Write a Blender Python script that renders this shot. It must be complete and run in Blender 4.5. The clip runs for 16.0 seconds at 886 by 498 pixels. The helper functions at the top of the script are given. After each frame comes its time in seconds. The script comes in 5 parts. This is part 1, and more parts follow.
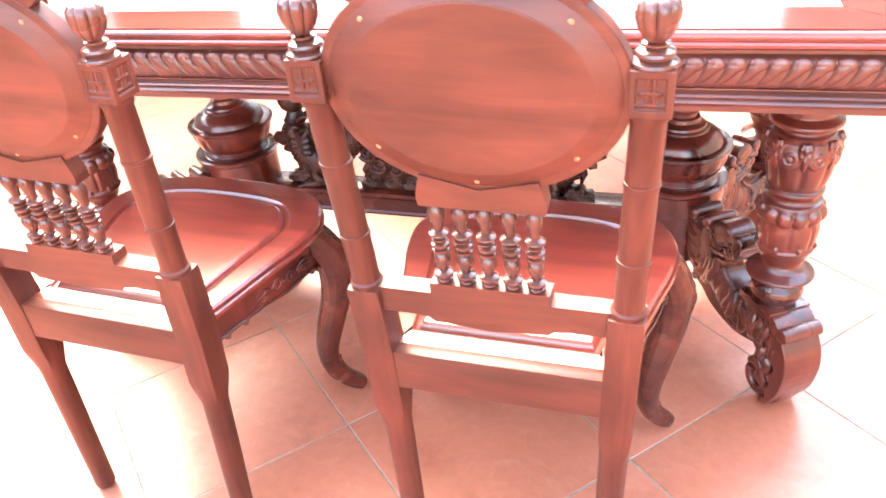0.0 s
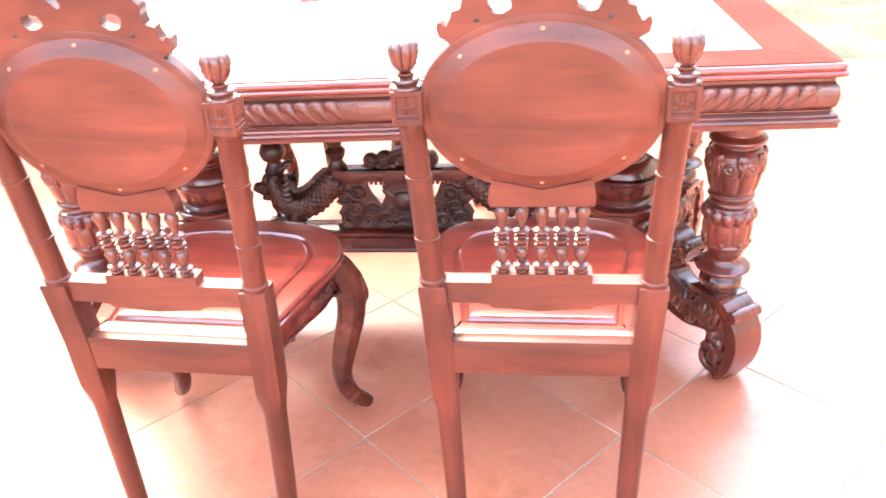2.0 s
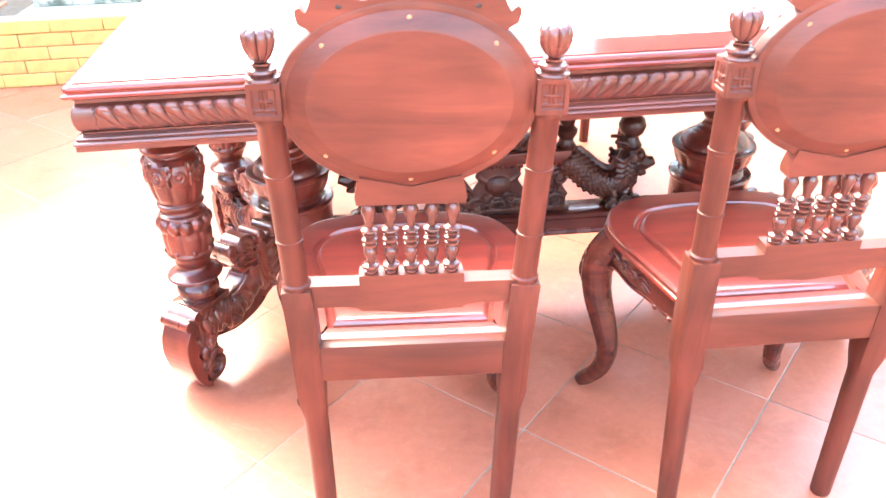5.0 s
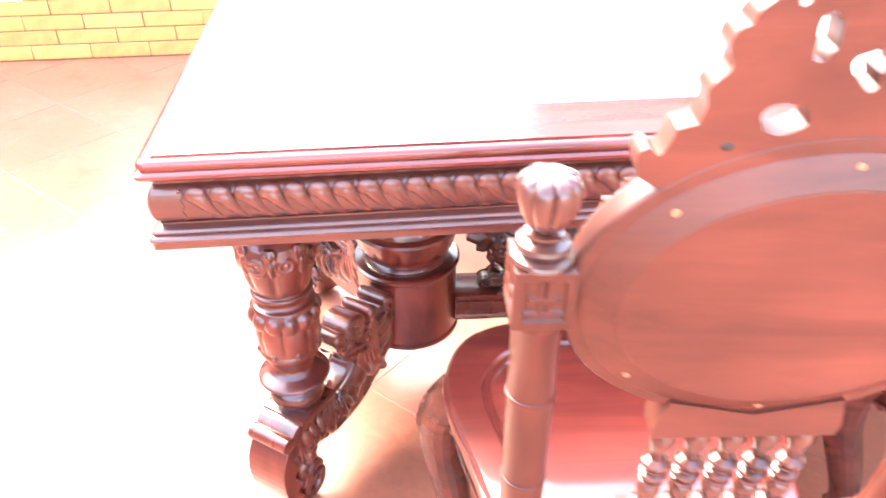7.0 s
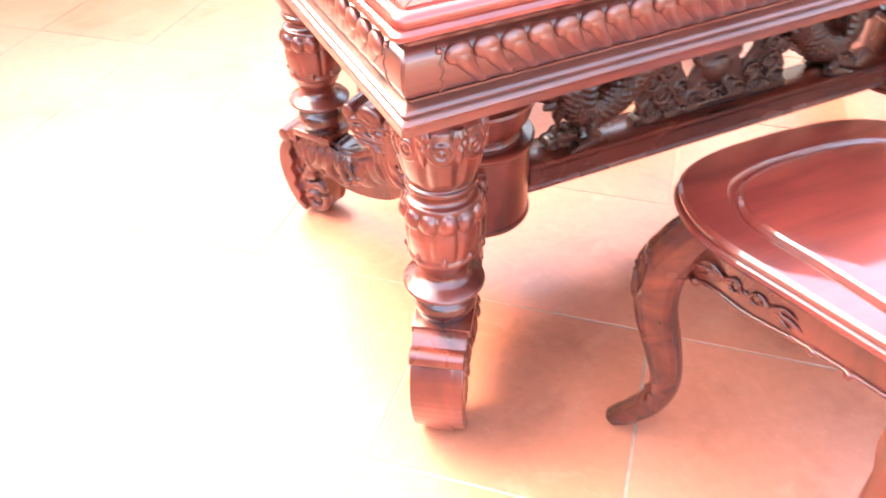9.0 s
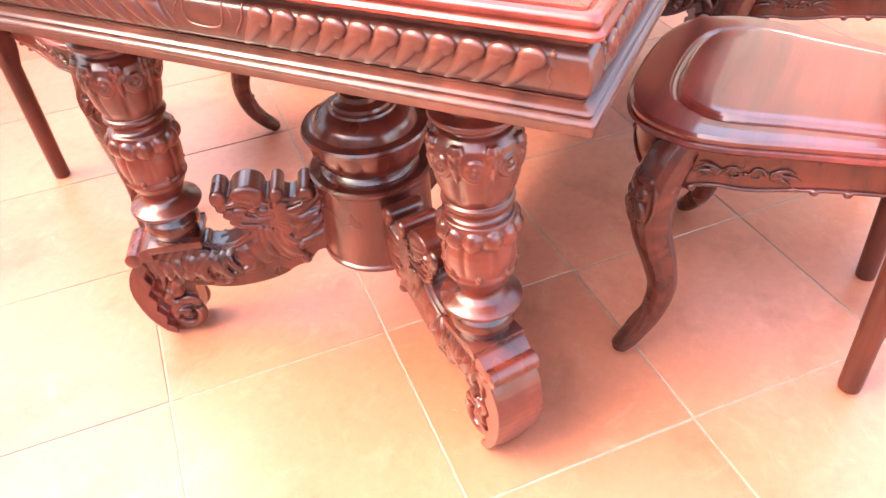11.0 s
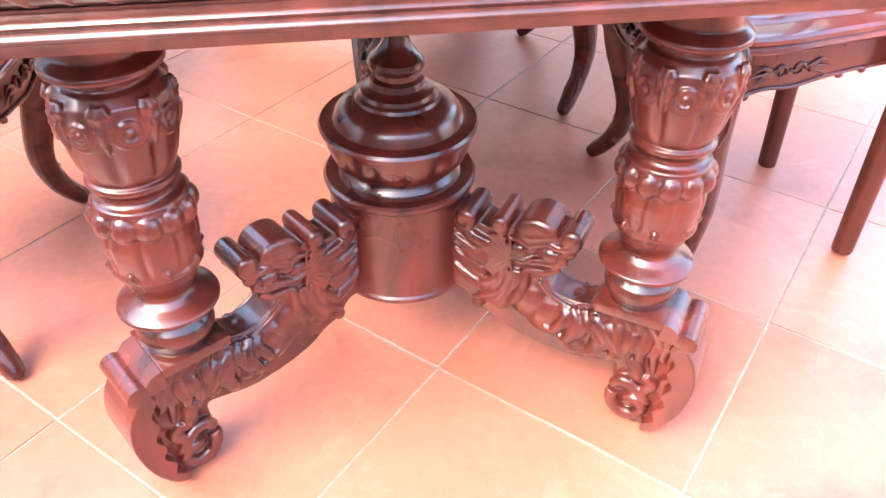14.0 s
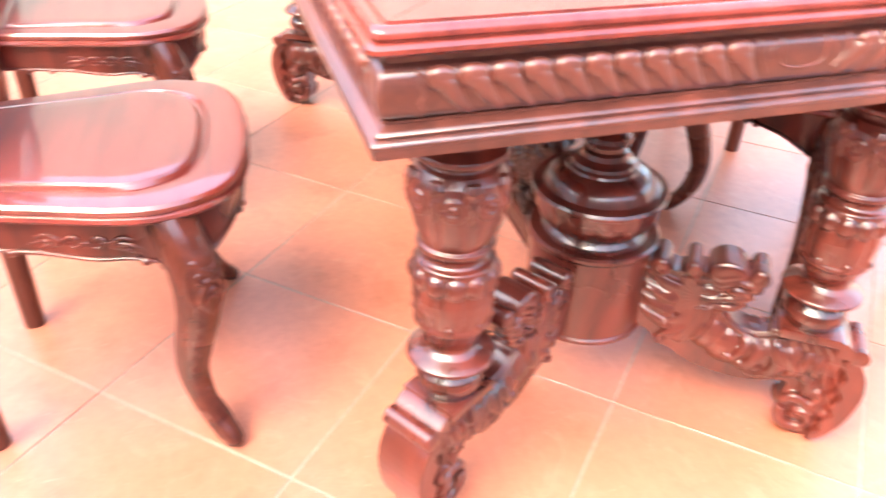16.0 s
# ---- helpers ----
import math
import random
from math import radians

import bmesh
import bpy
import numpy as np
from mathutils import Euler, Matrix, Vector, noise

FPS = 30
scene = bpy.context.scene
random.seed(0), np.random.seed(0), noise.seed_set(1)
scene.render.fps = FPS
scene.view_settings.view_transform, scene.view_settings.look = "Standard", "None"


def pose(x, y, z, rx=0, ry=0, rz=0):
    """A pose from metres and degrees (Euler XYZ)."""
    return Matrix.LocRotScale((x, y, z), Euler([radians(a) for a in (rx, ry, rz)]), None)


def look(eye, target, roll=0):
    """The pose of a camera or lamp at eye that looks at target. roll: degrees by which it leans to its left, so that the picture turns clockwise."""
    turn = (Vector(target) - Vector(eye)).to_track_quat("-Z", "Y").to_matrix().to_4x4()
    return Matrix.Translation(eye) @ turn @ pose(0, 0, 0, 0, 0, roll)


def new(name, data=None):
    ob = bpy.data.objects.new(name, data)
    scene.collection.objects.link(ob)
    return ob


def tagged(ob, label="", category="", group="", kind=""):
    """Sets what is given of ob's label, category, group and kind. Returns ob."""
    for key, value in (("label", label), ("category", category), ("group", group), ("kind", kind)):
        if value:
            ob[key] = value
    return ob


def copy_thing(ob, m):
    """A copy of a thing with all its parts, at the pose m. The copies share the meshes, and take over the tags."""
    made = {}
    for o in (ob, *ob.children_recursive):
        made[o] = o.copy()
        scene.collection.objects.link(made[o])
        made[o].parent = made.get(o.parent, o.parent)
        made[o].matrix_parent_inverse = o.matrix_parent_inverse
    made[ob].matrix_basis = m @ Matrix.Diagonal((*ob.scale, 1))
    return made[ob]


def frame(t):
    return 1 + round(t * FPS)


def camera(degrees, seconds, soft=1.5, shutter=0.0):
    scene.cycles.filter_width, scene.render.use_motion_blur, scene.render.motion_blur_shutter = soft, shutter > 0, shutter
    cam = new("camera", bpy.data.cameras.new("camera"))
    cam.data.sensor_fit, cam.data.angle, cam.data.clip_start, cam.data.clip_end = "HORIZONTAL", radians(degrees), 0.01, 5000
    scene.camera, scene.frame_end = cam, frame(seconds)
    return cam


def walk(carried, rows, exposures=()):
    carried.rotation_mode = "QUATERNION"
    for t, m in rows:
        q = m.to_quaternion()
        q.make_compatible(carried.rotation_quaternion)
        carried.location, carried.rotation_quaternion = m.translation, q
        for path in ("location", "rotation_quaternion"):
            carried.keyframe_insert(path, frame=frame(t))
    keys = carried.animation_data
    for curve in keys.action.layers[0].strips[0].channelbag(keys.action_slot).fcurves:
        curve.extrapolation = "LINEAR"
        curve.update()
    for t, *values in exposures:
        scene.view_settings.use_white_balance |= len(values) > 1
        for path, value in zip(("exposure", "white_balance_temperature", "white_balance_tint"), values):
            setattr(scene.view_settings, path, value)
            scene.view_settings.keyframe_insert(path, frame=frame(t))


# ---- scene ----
cam = camera(59.0, 16.0, shutter=0.35)
PATH = [
    (0, (0.536, -1.603, 1.16), (0.009, -0.011, 0.07), -5.8),
    (0.5, (0.434, -1.586, 1.174), (-0.003, 0.042, 0.098), -4.9),
    (1, (0.413, -1.679, 1.194), (0.107, 0.001, 0.153), -5.5),
    (1.5, (0.373, -1.842, 1.215), (0.183, -0.105, 0.244), -4.7),
    (2, (0.308, -1.878, 1.203), (0.107, -0.137, 0.24), -4.0),
    (2.5, (0.197, -1.83, 1.184), (-0.079, -0.124, 0.178), -4.6),
    (3, (0.096, -1.737, 1.2), (-0.181, -0.013, 0.225), -4.9),
    (3.5, (0.027, -1.704, 1.237), (-0.204, 0.054, 0.312), -4.6),
    (4, (-0.099, -1.804, 1.256), (-0.132, -0.01, 0.372), -3.0),
    (4.2, (-0.171, -1.861, 1.244), (-0.098, -0.076, 0.345), -2.1),
    (6.3, (-0.464, -1.516, 1.169), (-0.243, 0.136, 0.063), -1.0),
    (6.5, (-0.489, -1.439, 1.18), (-0.309, 0.23, 0.091), -0.1),
    (7, (-0.567, -1.276, 1.191), (-0.432, 0.382, 0.081), -0.6),
    (7.5, (-0.662, -1.154, 1.178), (-0.528, 0.488, 0.044), -3.0),
    (8, (-0.746, -1.037, 1.148), (-0.622, 0.558, -0.052), -2.5),
    (8.5, (-0.878, -1.002, 1.062), (-0.602, 0.516, -0.211), -1.8),
    (9, (-1.098, -1.033, 1.057), (-0.452, 0.347, -0.238), -1.8),
    (9.5, (-1.186, -0.996, 1.052), (-0.296, 0.218, -0.266), -0.1),
    (9.7, (-1.224, -0.958, 1.054), (-0.28, 0.213, -0.264), -2.5),
    (11.8, (-1.557, -0.352, 1.066), (-0.087, 0.063, -0.225), -1.6),
    (12, (-1.544, -0.296, 1.056), (-0.072, 0.075, -0.247), -1.5),
    (12.5, (-1.528, -0.169, 1.026), (-0.015, 0.059, -0.262), -0.9),
    (13, (-1.589, -0.037, 0.996), (-0.018, -0.067, -0.24), 1.0),
    (13.5, (-1.57, 0.035, 0.953), (0.004, -0.11, -0.272), 2.2),
    (14, (-1.456, 0.121, 0.917), (0.077, -0.15, -0.339), 0.8),
    (14.5, (-1.426, 0.185, 0.881), (0.088, -0.221, -0.361), 4.1),
    (15, (-1.461, 0.276, 0.892), (-0.017, -0.417, -0.305), 3.4),
    (15.5, (-1.486, 0.429, 0.94), (-0.022, -0.349, -0.18), 1.9),
    (16, (-1.475, 0.587, 0.987), (0.094, 0.066, -0.134), 2.1),
]
walk(cam, [(t, look(eye, target, roll)) for t, eye, target, roll in PATH], [(0.0, 4.46, 8100, 8), (4.0, 4.57, 7700, 9), (6.5, 4.55, 7500, 8), (8.5, 4.58, 7900, 9), (9.5, 4.32, 8700, 13), (12.0, 3.74, 8000, 15), (12.5, 3.82, 7400, 13), (13.5, 3.76, 6900, 12), (14.5, 3.90, 6600, 10), (15.0, 3.68, 6800, 11), (15.5, 3.70, 6600, 11), (16.0, 3.93, 7500, 7)])

# ---- world, sun, exposure ----
SUN_ELEV, SUN_AZ = 50.0, 33.0          # the sun stands high behind the far side of the table
world = bpy.data.worlds.new("sky")
scene.world = world
world.use_nodes = True
wn = world.node_tree
sky = wn.nodes.new("ShaderNodeTexSky")
sky.sky_type = "NISHITA"
sky.sun_disc = False
sky.sun_elevation = radians(SUN_ELEV)
sky.sun_rotation = radians(-SUN_AZ)
sky.air_density, sky.dust_density, sky.ozone_density = 1.0, 2.0, 1.0
wn.nodes["Background"].inputs["Strength"].default_value = 0.15
wn.links.new(sky.outputs["Color"], wn.nodes["Background"].inputs["Color"])
sun_data = bpy.data.lights.new("sun", "SUN")
sun_data.energy, sun_data.angle, sun_data.color = 0.32, radians(40), (1.0, 0.95, 0.87)
sun = new("sun", sun_data)
d = Vector((-math.sin(radians(SUN_AZ)) * math.cos(radians(SUN_ELEV)), math.cos(radians(SUN_AZ)) * math.cos(radians(SUN_ELEV)), math.sin(radians(SUN_ELEV))))
sun.matrix_world = look(d * 20, (0, 0, 0))

# ---- materials ----


def material(name):
    m = bpy.data.materials.new(name)
    m.use_nodes = True
    nt = m.node_tree
    return m, nt, nt.nodes["Principled BSDF"]


def node(nt, kind, **vals):
    n = nt.nodes.new(kind)
    for k, v in vals.items():
        n.inputs[k].default_value = v
    return n


def coords(nt, scale):
    tc = nt.nodes.new("ShaderNodeTexCoord")
    mp = node(nt, "ShaderNodeMapping", Scale=scale)
    nt.links.new(tc.outputs["Object"], mp.inputs["Vector"])
    return mp.outputs["Vector"]


def ramp(nt, fac, stops):
    r = nt.nodes.new("ShaderNodeValToRGB")
    els = r.color_ramp.elements
    while len(els) < len(stops):
        els.new(0.5)
    for e, (p, c) in zip(els, stops):
        e.position, e.color = p, (*c, 1)
    nt.links.new(fac, r.inputs["Fac"])
    return r.outputs["Color"]


def mix(nt, fac, a, b, mode="MIX"):
    m = nt.nodes.new("ShaderNodeMix")
    m.data_type, m.blend_type = "RGBA", mode
    for sock, v in ((m.inputs[0], fac), (m.inputs[6], a), (m.inputs[7], b)):
        if isinstance(v, (int, float)):
            sock.default_value = v
        elif isinstance(v, tuple):
            sock.default_value = (*v, 1)
        else:
            nt.links.new(v, sock)
    return m.outputs[2]


def bump(nt, bsdf, height, strength, distance):
    b = node(nt, "ShaderNodeBump", Strength=strength, Distance=distance)
    nt.links.new(height, b.inputs["Height"])
    nt.links.new(b.outputs["Normal"], bsdf.inputs["Normal"])


def wood(name, light, dark, rough, coat, grain=(3.0, 40.0, 40.0), spec=0.5):
    """Stained hardwood: long grain, blotches of stain, a lacquer coat."""
    m, nt, b = material(name)
    v = coords(nt, grain)
    g = node(nt, "ShaderNodeTexNoise", Scale=1.0, Detail=6.0, Roughness=0.6, Distortion=0.6)
    nt.links.new(v, g.inputs["Vector"])
    v2 = coords(nt, (4.0, 6.0, 6.0))
    blot = node(nt, "ShaderNodeTexNoise", Scale=1.0, Detail=3.0)
    nt.links.new(v2, blot.inputs["Vector"])
    info = nt.nodes.new("ShaderNodeObjectInfo")
    col = ramp(nt, g.outputs["Fac"], [(0.3, dark), (0.68, light)])
    tint = ramp(nt, blot.outputs["Fac"], [(0.33, (0.62, 0.60, 0.60)), (0.66, (1.18, 1.04, 1.0))])
    col = mix(nt, 1.0, col, tint, "MULTIPLY")
    vary = ramp(nt, info.outputs["Random"], [(0.0, (0.88, 0.84, 0.82)), (1.0, (1.08, 1.03, 1.0))])
    col = mix(nt, 1.0, col, vary, "MULTIPLY")
    nt.links.new(col, b.inputs["Base Color"])
    rr = node(nt, "ShaderNodeMapRange")
    rr.inputs["To Min"].default_value, rr.inputs["To Max"].default_value = rough * 0.75, rough * 1.35
    nt.links.new(blot.outputs["Fac"], rr.inputs["Value"])
    nt.links.new(rr.outputs["Result"], b.inputs["Roughness"])
    b.inputs["Coat Weight"].default_value = coat
    b.inputs["Coat Roughness"].default_value = rough * 0.5
    b.inputs["Specular IOR Level"].default_value = spec
    bump(nt, b, g.outputs["Fac"], 0.12, 0.0008)
    return m


WOOD = wood("stained_wood", (0.160, 0.049, 0.0325), (0.086, 0.0275, 0.0195), 0.38, 0.06, (5.0, 26.0, 26.0), 0.32)
WOOD_FRIEZE = wood("lacquered_moulding_wood", (0.165, 0.050, 0.036), (0.078, 0.025, 0.019), 0.30, 0.55)
WOOD_UP = wood("stained_wood_upright", (0.136, 0.038, 0.025), (0.066, 0.0195, 0.0140), 0.38, 0.06, (40.0, 40.0, 3.0), 0.32)
WOOD_TURN = wood("turned_wood", (0.135, 0.044, 0.032), (0.06, 0.020, 0.015), 0.24, 0.5, (40.0, 40.0, 6.0))
WOOD_DARK = wood("carved_dark_wood", (0.170, 0.034, 0.023), (0.036, 0.0085, 0.0065), 0.27, 0.55, (20.0, 20.0, 5.0), 0.5)
# darkest wood: stretcher carvings, turned posts and the table's underside
WOOD_BLACKISH = wood("blackish_brown_wood", (0.070, 0.022, 0.015), (0.026, 0.009, 0.007), 0.30, 0.15, (20.0, 20.0, 5.0), 0.45)
WOOD_RAIL = wood("dark_rail_wood", (0.125, 0.030, 0.020), (0.045, 0.011, 0.008), 0.25, 0.2, (3.0, 30.0, 30.0), 0.42)
WOOD_GLOSS = wood("polished_panel_wood", (0.25, 0.042, 0.029), (0.13, 0.020, 0.015), 0.30, 0.9, (2.5, 30.0, 30.0), 0.4)
WOOD_GLOSS.node_tree.nodes["Principled BSDF"].inputs["Coat Roughness"].default_value = 0.07
WOOD_GLOSS.node_tree.nodes["Principled BSDF"].inputs["Coat IOR"].default_value = 1.65
WOOD_BORDER = wood("polished_border_wood", (0.25, 0.046, 0.034), (0.135, 0.024, 0.019), 0.16, 0.5, (2.5, 30.0, 30.0), 0.5)


def plain(name, color, rough=0.5, metal=0.0, scale=30.0, vary=0.15, bumps=0.1):
    m, nt, b = material(name)
    v = coords(nt, (scale,) * 3)
    n = node(nt, "ShaderNodeTexNoise", Scale=1.0, Detail=5.0)
    nt.links.new(v, n.inputs["Vector"])
    lo, hi = tuple(c * (1 - vary) for c in color), tuple(min(1, c * (1 + vary)) for c in color)
    nt.links.new(ramp(nt, n.outputs["Fac"], [(0.3, lo), (0.7, hi)]), b.inputs["Base Color"])
    b.inputs["Roughness"].default_value = rough
    b.inputs["Metallic"].default_value = metal
    bump(nt, b, n.outputs["Fac"], bumps, 0.002)
    return m


SCREW = plain("brass_screw", (0.42, 0.2, 0.10), 0.45, 0.3)


def tile_material():
    m, nt, b = material("terracotta_tile")
    info = nt.nodes.new("ShaderNodeObjectInfo")
    geo = nt.nodes.new("ShaderNodeNewGeometry")
    v = geo.outputs["Position"]
    big = node(nt, "ShaderNodeTexNoise", Scale=2.3, Detail=4.0)
    fine = node(nt, "ShaderNodeTexNoise", Scale=45.0, Detail=5.0, Roughness=0.65)
    scuff = node(nt, "ShaderNodeTexNoise", Scale=9.0, Detail=6.0, Roughness=0.7, Distortion=1.5)
    for n in (big, fine, scuff):
        nt.links.new(v, n.inputs["Vector"])
    base = ramp(nt, info.outputs["Random"], [(0.0, (0.455, 0.150, 0.087)), (0.5, (0.485, 0.164, 0.098)), (1.0, (0.515, 0.18, 0.11))])
    blot = ramp(nt, big.outputs["Fac"], [(0.3, (0.86, 0.82, 0.8)), (0.7, (1.1, 1.08, 1.08))])
    col = mix(nt, 1.0, base, blot, "MULTIPLY")
    f = ramp(nt, fine.outputs["Fac"], [(0.3, (0.9, 0.88, 0.86)), (0.7, (1.06, 1.06, 1.06))])
    col = mix(nt, 1.0, col, f, "MULTIPLY")
    dust = ramp(nt, scuff.outputs["Fac"], [(0.54, (0, 0, 0)), (0.78, (0.22, 0.22, 0.22))])
    col = mix(nt, dust, col, (0.68, 0.40, 0.29))
    drag = node(nt, "ShaderNodeMapping", Scale=(70.0, 16.0, 16.0), Rotation=(0, 0, 0.6))
    nt.links.new(v, drag.inputs["Vector"])
    scr = node(nt, "ShaderNodeTexNoise", Scale=1.0, Detail=4.0, Roughness=0.75)
    nt.links.new(drag.outputs["Vector"], scr.inputs["Vector"])
    marks = ramp(nt, scr.outputs["Fac"], [(0.63, (0, 0, 0)), (0.74, (0.25, 0.25, 0.25))])
    col = mix(nt, marks, col, (0.62, 0.36, 0.26))
    spot = node(nt, "ShaderNodeTexNoise", Scale=5.0, Detail=7.0, Roughness=0.6)
    nt.links.new(v, spot.inputs["Vector"])
    worn = ramp(nt, spot.outputs["Fac"], [(0.34, (0.80, 0.74, 0.70)), (0.46, (1, 1, 1))])
    col = mix(nt, 1.0, col, worn, "MULTIPLY")
    nt.links.new(col, b.inputs["Base Color"])
    rr = node(nt, "ShaderNodeMapRange")
    rr.inputs["To Min"].default_value, rr.inputs["To Max"].default_value = 0.26, 0.46
    b.inputs["Specular IOR Level"].default_value = 0.8
    nt.links.new(big.outputs["Fac"], rr.inputs["Value"])
    nt.links.new(rr.outputs["Result"], b.inputs["Roughness"])
    bump(nt, b, fine.outputs["Fac"], 0.12, 0.001)
    return m


TILE = tile_material()
GROUT = plain("pale_grout", (0.29, 0.238, 0.19), 0.9, 0, 60, 0.2, 0.3)


def brick_material():
    m, nt, b = material("yellow_brick")
    info = nt.nodes.new("ShaderNodeObjectInfo")
    v = coords(nt, (25.0,) * 3)
    n = node(nt, "ShaderNodeTexNoise", Scale=1.0, Detail=5.0)
    nt.links.new(v, n.inputs["Vector"])
    base = ramp(nt, info.outputs["Random"], [(0.0, (0.62, 0.35, 0.11)), (0.6, (0.66, 0.40, 0.12)), (1.0, (0.68, 0.44, 0.14))])
    g = ramp(nt, n.outputs["Fac"], [(0.3, (0.85, 0.83, 0.8)), (0.7, (1.08, 1.08, 1.05))])
    nt.links.new(mix(nt, 1.0, base, g, "MULTIPLY"), b.inputs["Base Color"])
    b.inputs["Roughness"].default_value = 0.55
    bump(nt, b, n.outputs["Fac"], 0.2, 0.002)
    return m


BRICK = brick_material()
MORTAR = plain("brick_mortar", (0.3, 0.15, 0.06), 0.9)


def wall_material():
    m, nt, b = material("mildewed_whitewash")
    geo = nt.nodes.new("ShaderNodeNewGeometry")
    sep = nt.nodes.new("ShaderNodeSeparateXYZ")
    nt.links.new(geo.outputs["Position"], sep.inputs["Vector"])
    n = node(nt, "ShaderNodeTexNoise", Scale=1.0, Detail=9.0, Roughness=0.72)
    st = node(nt, "ShaderNodeMapping", Scale=(8.0, 8.0, 6.0))
    nt.links.new(geo.outputs["Position"], st.inputs["Vector"])
    nt.links.new(st.outputs["Vector"], n.inputs["Vector"])
    low = node(nt, "ShaderNodeMapRange")
    for k, val in (("From Min", 0.70), ("From Max", 0.36), ("To Min", -0.3), ("To Max", 0.2)):
        low.inputs[k].default_value = val
    nt.links.new(sep.outputs["Z"], low.inputs["Value"])
    along = node(nt, "ShaderNodeMapRange")
    for k, val in (("From Min", -1.3), ("From Max", -0.7), ("To Min", -0.12), ("To Max", 0.0)):
        along.inputs[k].default_value = val
    nt.links.new(sep.outputs["X"], along.inputs["Value"])
    both = nt.nodes.new("ShaderNodeMath")
    nt.links.new(low.outputs["Result"], both.inputs[0])
    nt.links.new(along.outputs["Result"], both.inputs[1])
    add = nt.nodes.new("ShaderNodeMath")
    nt.links.new(n.outputs["Fac"], add.inputs[0])
    nt.links.new(both.outputs["Value"], add.inputs[1])
    stain = ramp(nt, add.outputs["Value"], [(0.51, (0.8, 0.79, 0.76)), (0.565, (0.40, 0.41, 0.34)), (0.62, (0.16, 0.17, 0.13)), (0.72, (0.09, 0.10, 0.075))])
    nt.links.new(stain, b.inputs["Base Color"])
    b.inputs["Roughness"].default_value = 0.85
    bump(nt, b, n.outputs["Fac"], 0.2, 0.004)
    return m


WALL = wall_material()


def yard_material():
    m, nt, b = material("mossy_concrete")
    geo = nt.nodes.new("ShaderNodeNewGeometry")
    big = node(nt, "ShaderNodeTexNoise", Scale=1.6, Detail=6.0, Roughness=0.65, Distortion=0.5)
    fine = node(nt, "ShaderNodeTexNoise", Scale=30.0, Detail=4.0)
    for n in (big, fine):
        nt.links.new(geo.outputs["Position"], n.inputs["Vector"])
    col = ramp(nt, big.outputs["Fac"], [(0.35, (0.045, 0.048, 0.033)), (0.55, (0.085, 0.09, 0.068)), (0.7, (0.15, 0.15, 0.125))])
    g = ramp(nt, fine.outputs["Fac"], [(0.3, (0.8, 0.8, 0.8)), (0.7, (1.15, 1.15, 1.15))])
    nt.links.new(mix(nt, 1.0, col, g, "MULTIPLY"), b.inputs["Base Color"])
    b.inputs["Roughness"].default_value = 0.9
    b.inputs["Specular IOR Level"].default_value = 0.2
    bump(nt, b, fine.outputs["Fac"], 0.3, 0.004)
    return m


YARD = yard_material()


def marble_material():
    m, nt, b = material("veined_marble")
    v = coords(nt, (9.0, 9.0, 14.0))
    n = node(nt, "ShaderNodeTexNoise", Scale=1.0, Detail=8.0, Roughness=0.65, Distortion=1.2)
    nt.links.new(v, n.inputs["Vector"])
    col = ramp(nt, n.outputs["Fac"], [(0.36, (0.30, 0.34, 0.30)), (0.46, (0.62, 0.65, 0.6)), (0.56, (0.8, 0.8, 0.77))])
    nt.links.new(col, b.inputs["Base Color"])
    b.inputs["Roughness"].default_value = 0.25
    return m


MARBLE = marble_material()


def slab_material():
    m, nt, b = material("white_slab")
    v = coords(nt, (2.2, 3.5, 3.0))
    n = node(nt, "ShaderNodeTexNoise", Scale=1.0, Detail=9.0, Roughness=0.6, Distortion=1.6)
    nt.links.new(v, n.inputs["Vector"])
    col = ramp(nt, n.outputs["Fac"], [(0.30, (0.62, 0.60, 0.57)), (0.45, (0.74, 0.72, 0.69)), (0.6, (0.8, 0.78, 0.75))])
    nt.links.new(col, b.inputs["Base Color"])
    b.inputs["Roughness"].default_value = 0.3
    return m


SLAB = slab_material()

# ---- mesh helpers ----


def finish(bm, angle=38):
    bmesh.ops.recalc_face_normals(bm, faces=bm.faces[:])
    lim = radians(angle)
    for f in bm.faces:
        f.smooth = True
    for e in bm.edges:
        e.smooth = len(e.link_faces) == 2 and e.calc_face_angle(0) < lim


def part(name, bm, mat, parent, label="", angle=38):
    finish(bm, angle)
    me = bpy.data.meshes.new(name)
    bm.to_mesh(me)
    bm.free()
    me.materials.append(mat)
    ob = new(name, me)
    ob.parent = parent
    if label:
        ob["label"] = label
    return ob


def thing(name, label, category, group="", kind=""):
    return tagged(new(name), label, category, group, kind)


def fused(bm, voxel, passes=4):
    """Melts overlapping pieces into one carved skin and softens it."""
    bmesh.ops.recalc_face_normals(bm, faces=bm.faces[:])
    me = bpy.data.meshes.new("rough")
    bm.to_mesh(me)
    bm.free()
    ob = new("rough", me)
    r = ob.modifiers.new("melt", "REMESH")
    r.mode, r.voxel_size = "VOXEL", voxel
    k = ob.modifiers.new("soften", "SMOOTH")
    k.factor, k.iterations = 0.5, passes
    dg = bpy.context.evaluated_depsgraph_get()
    dg.update()
    out = bpy.data.meshes.new_from_object(ob.evaluated_get(dg))
    bpy.data.objects.remove(ob)
    bpy.data.meshes.remove(me)
    out.polygons.foreach_set("use_smooth", [True] * len(out.polygons))
    return out


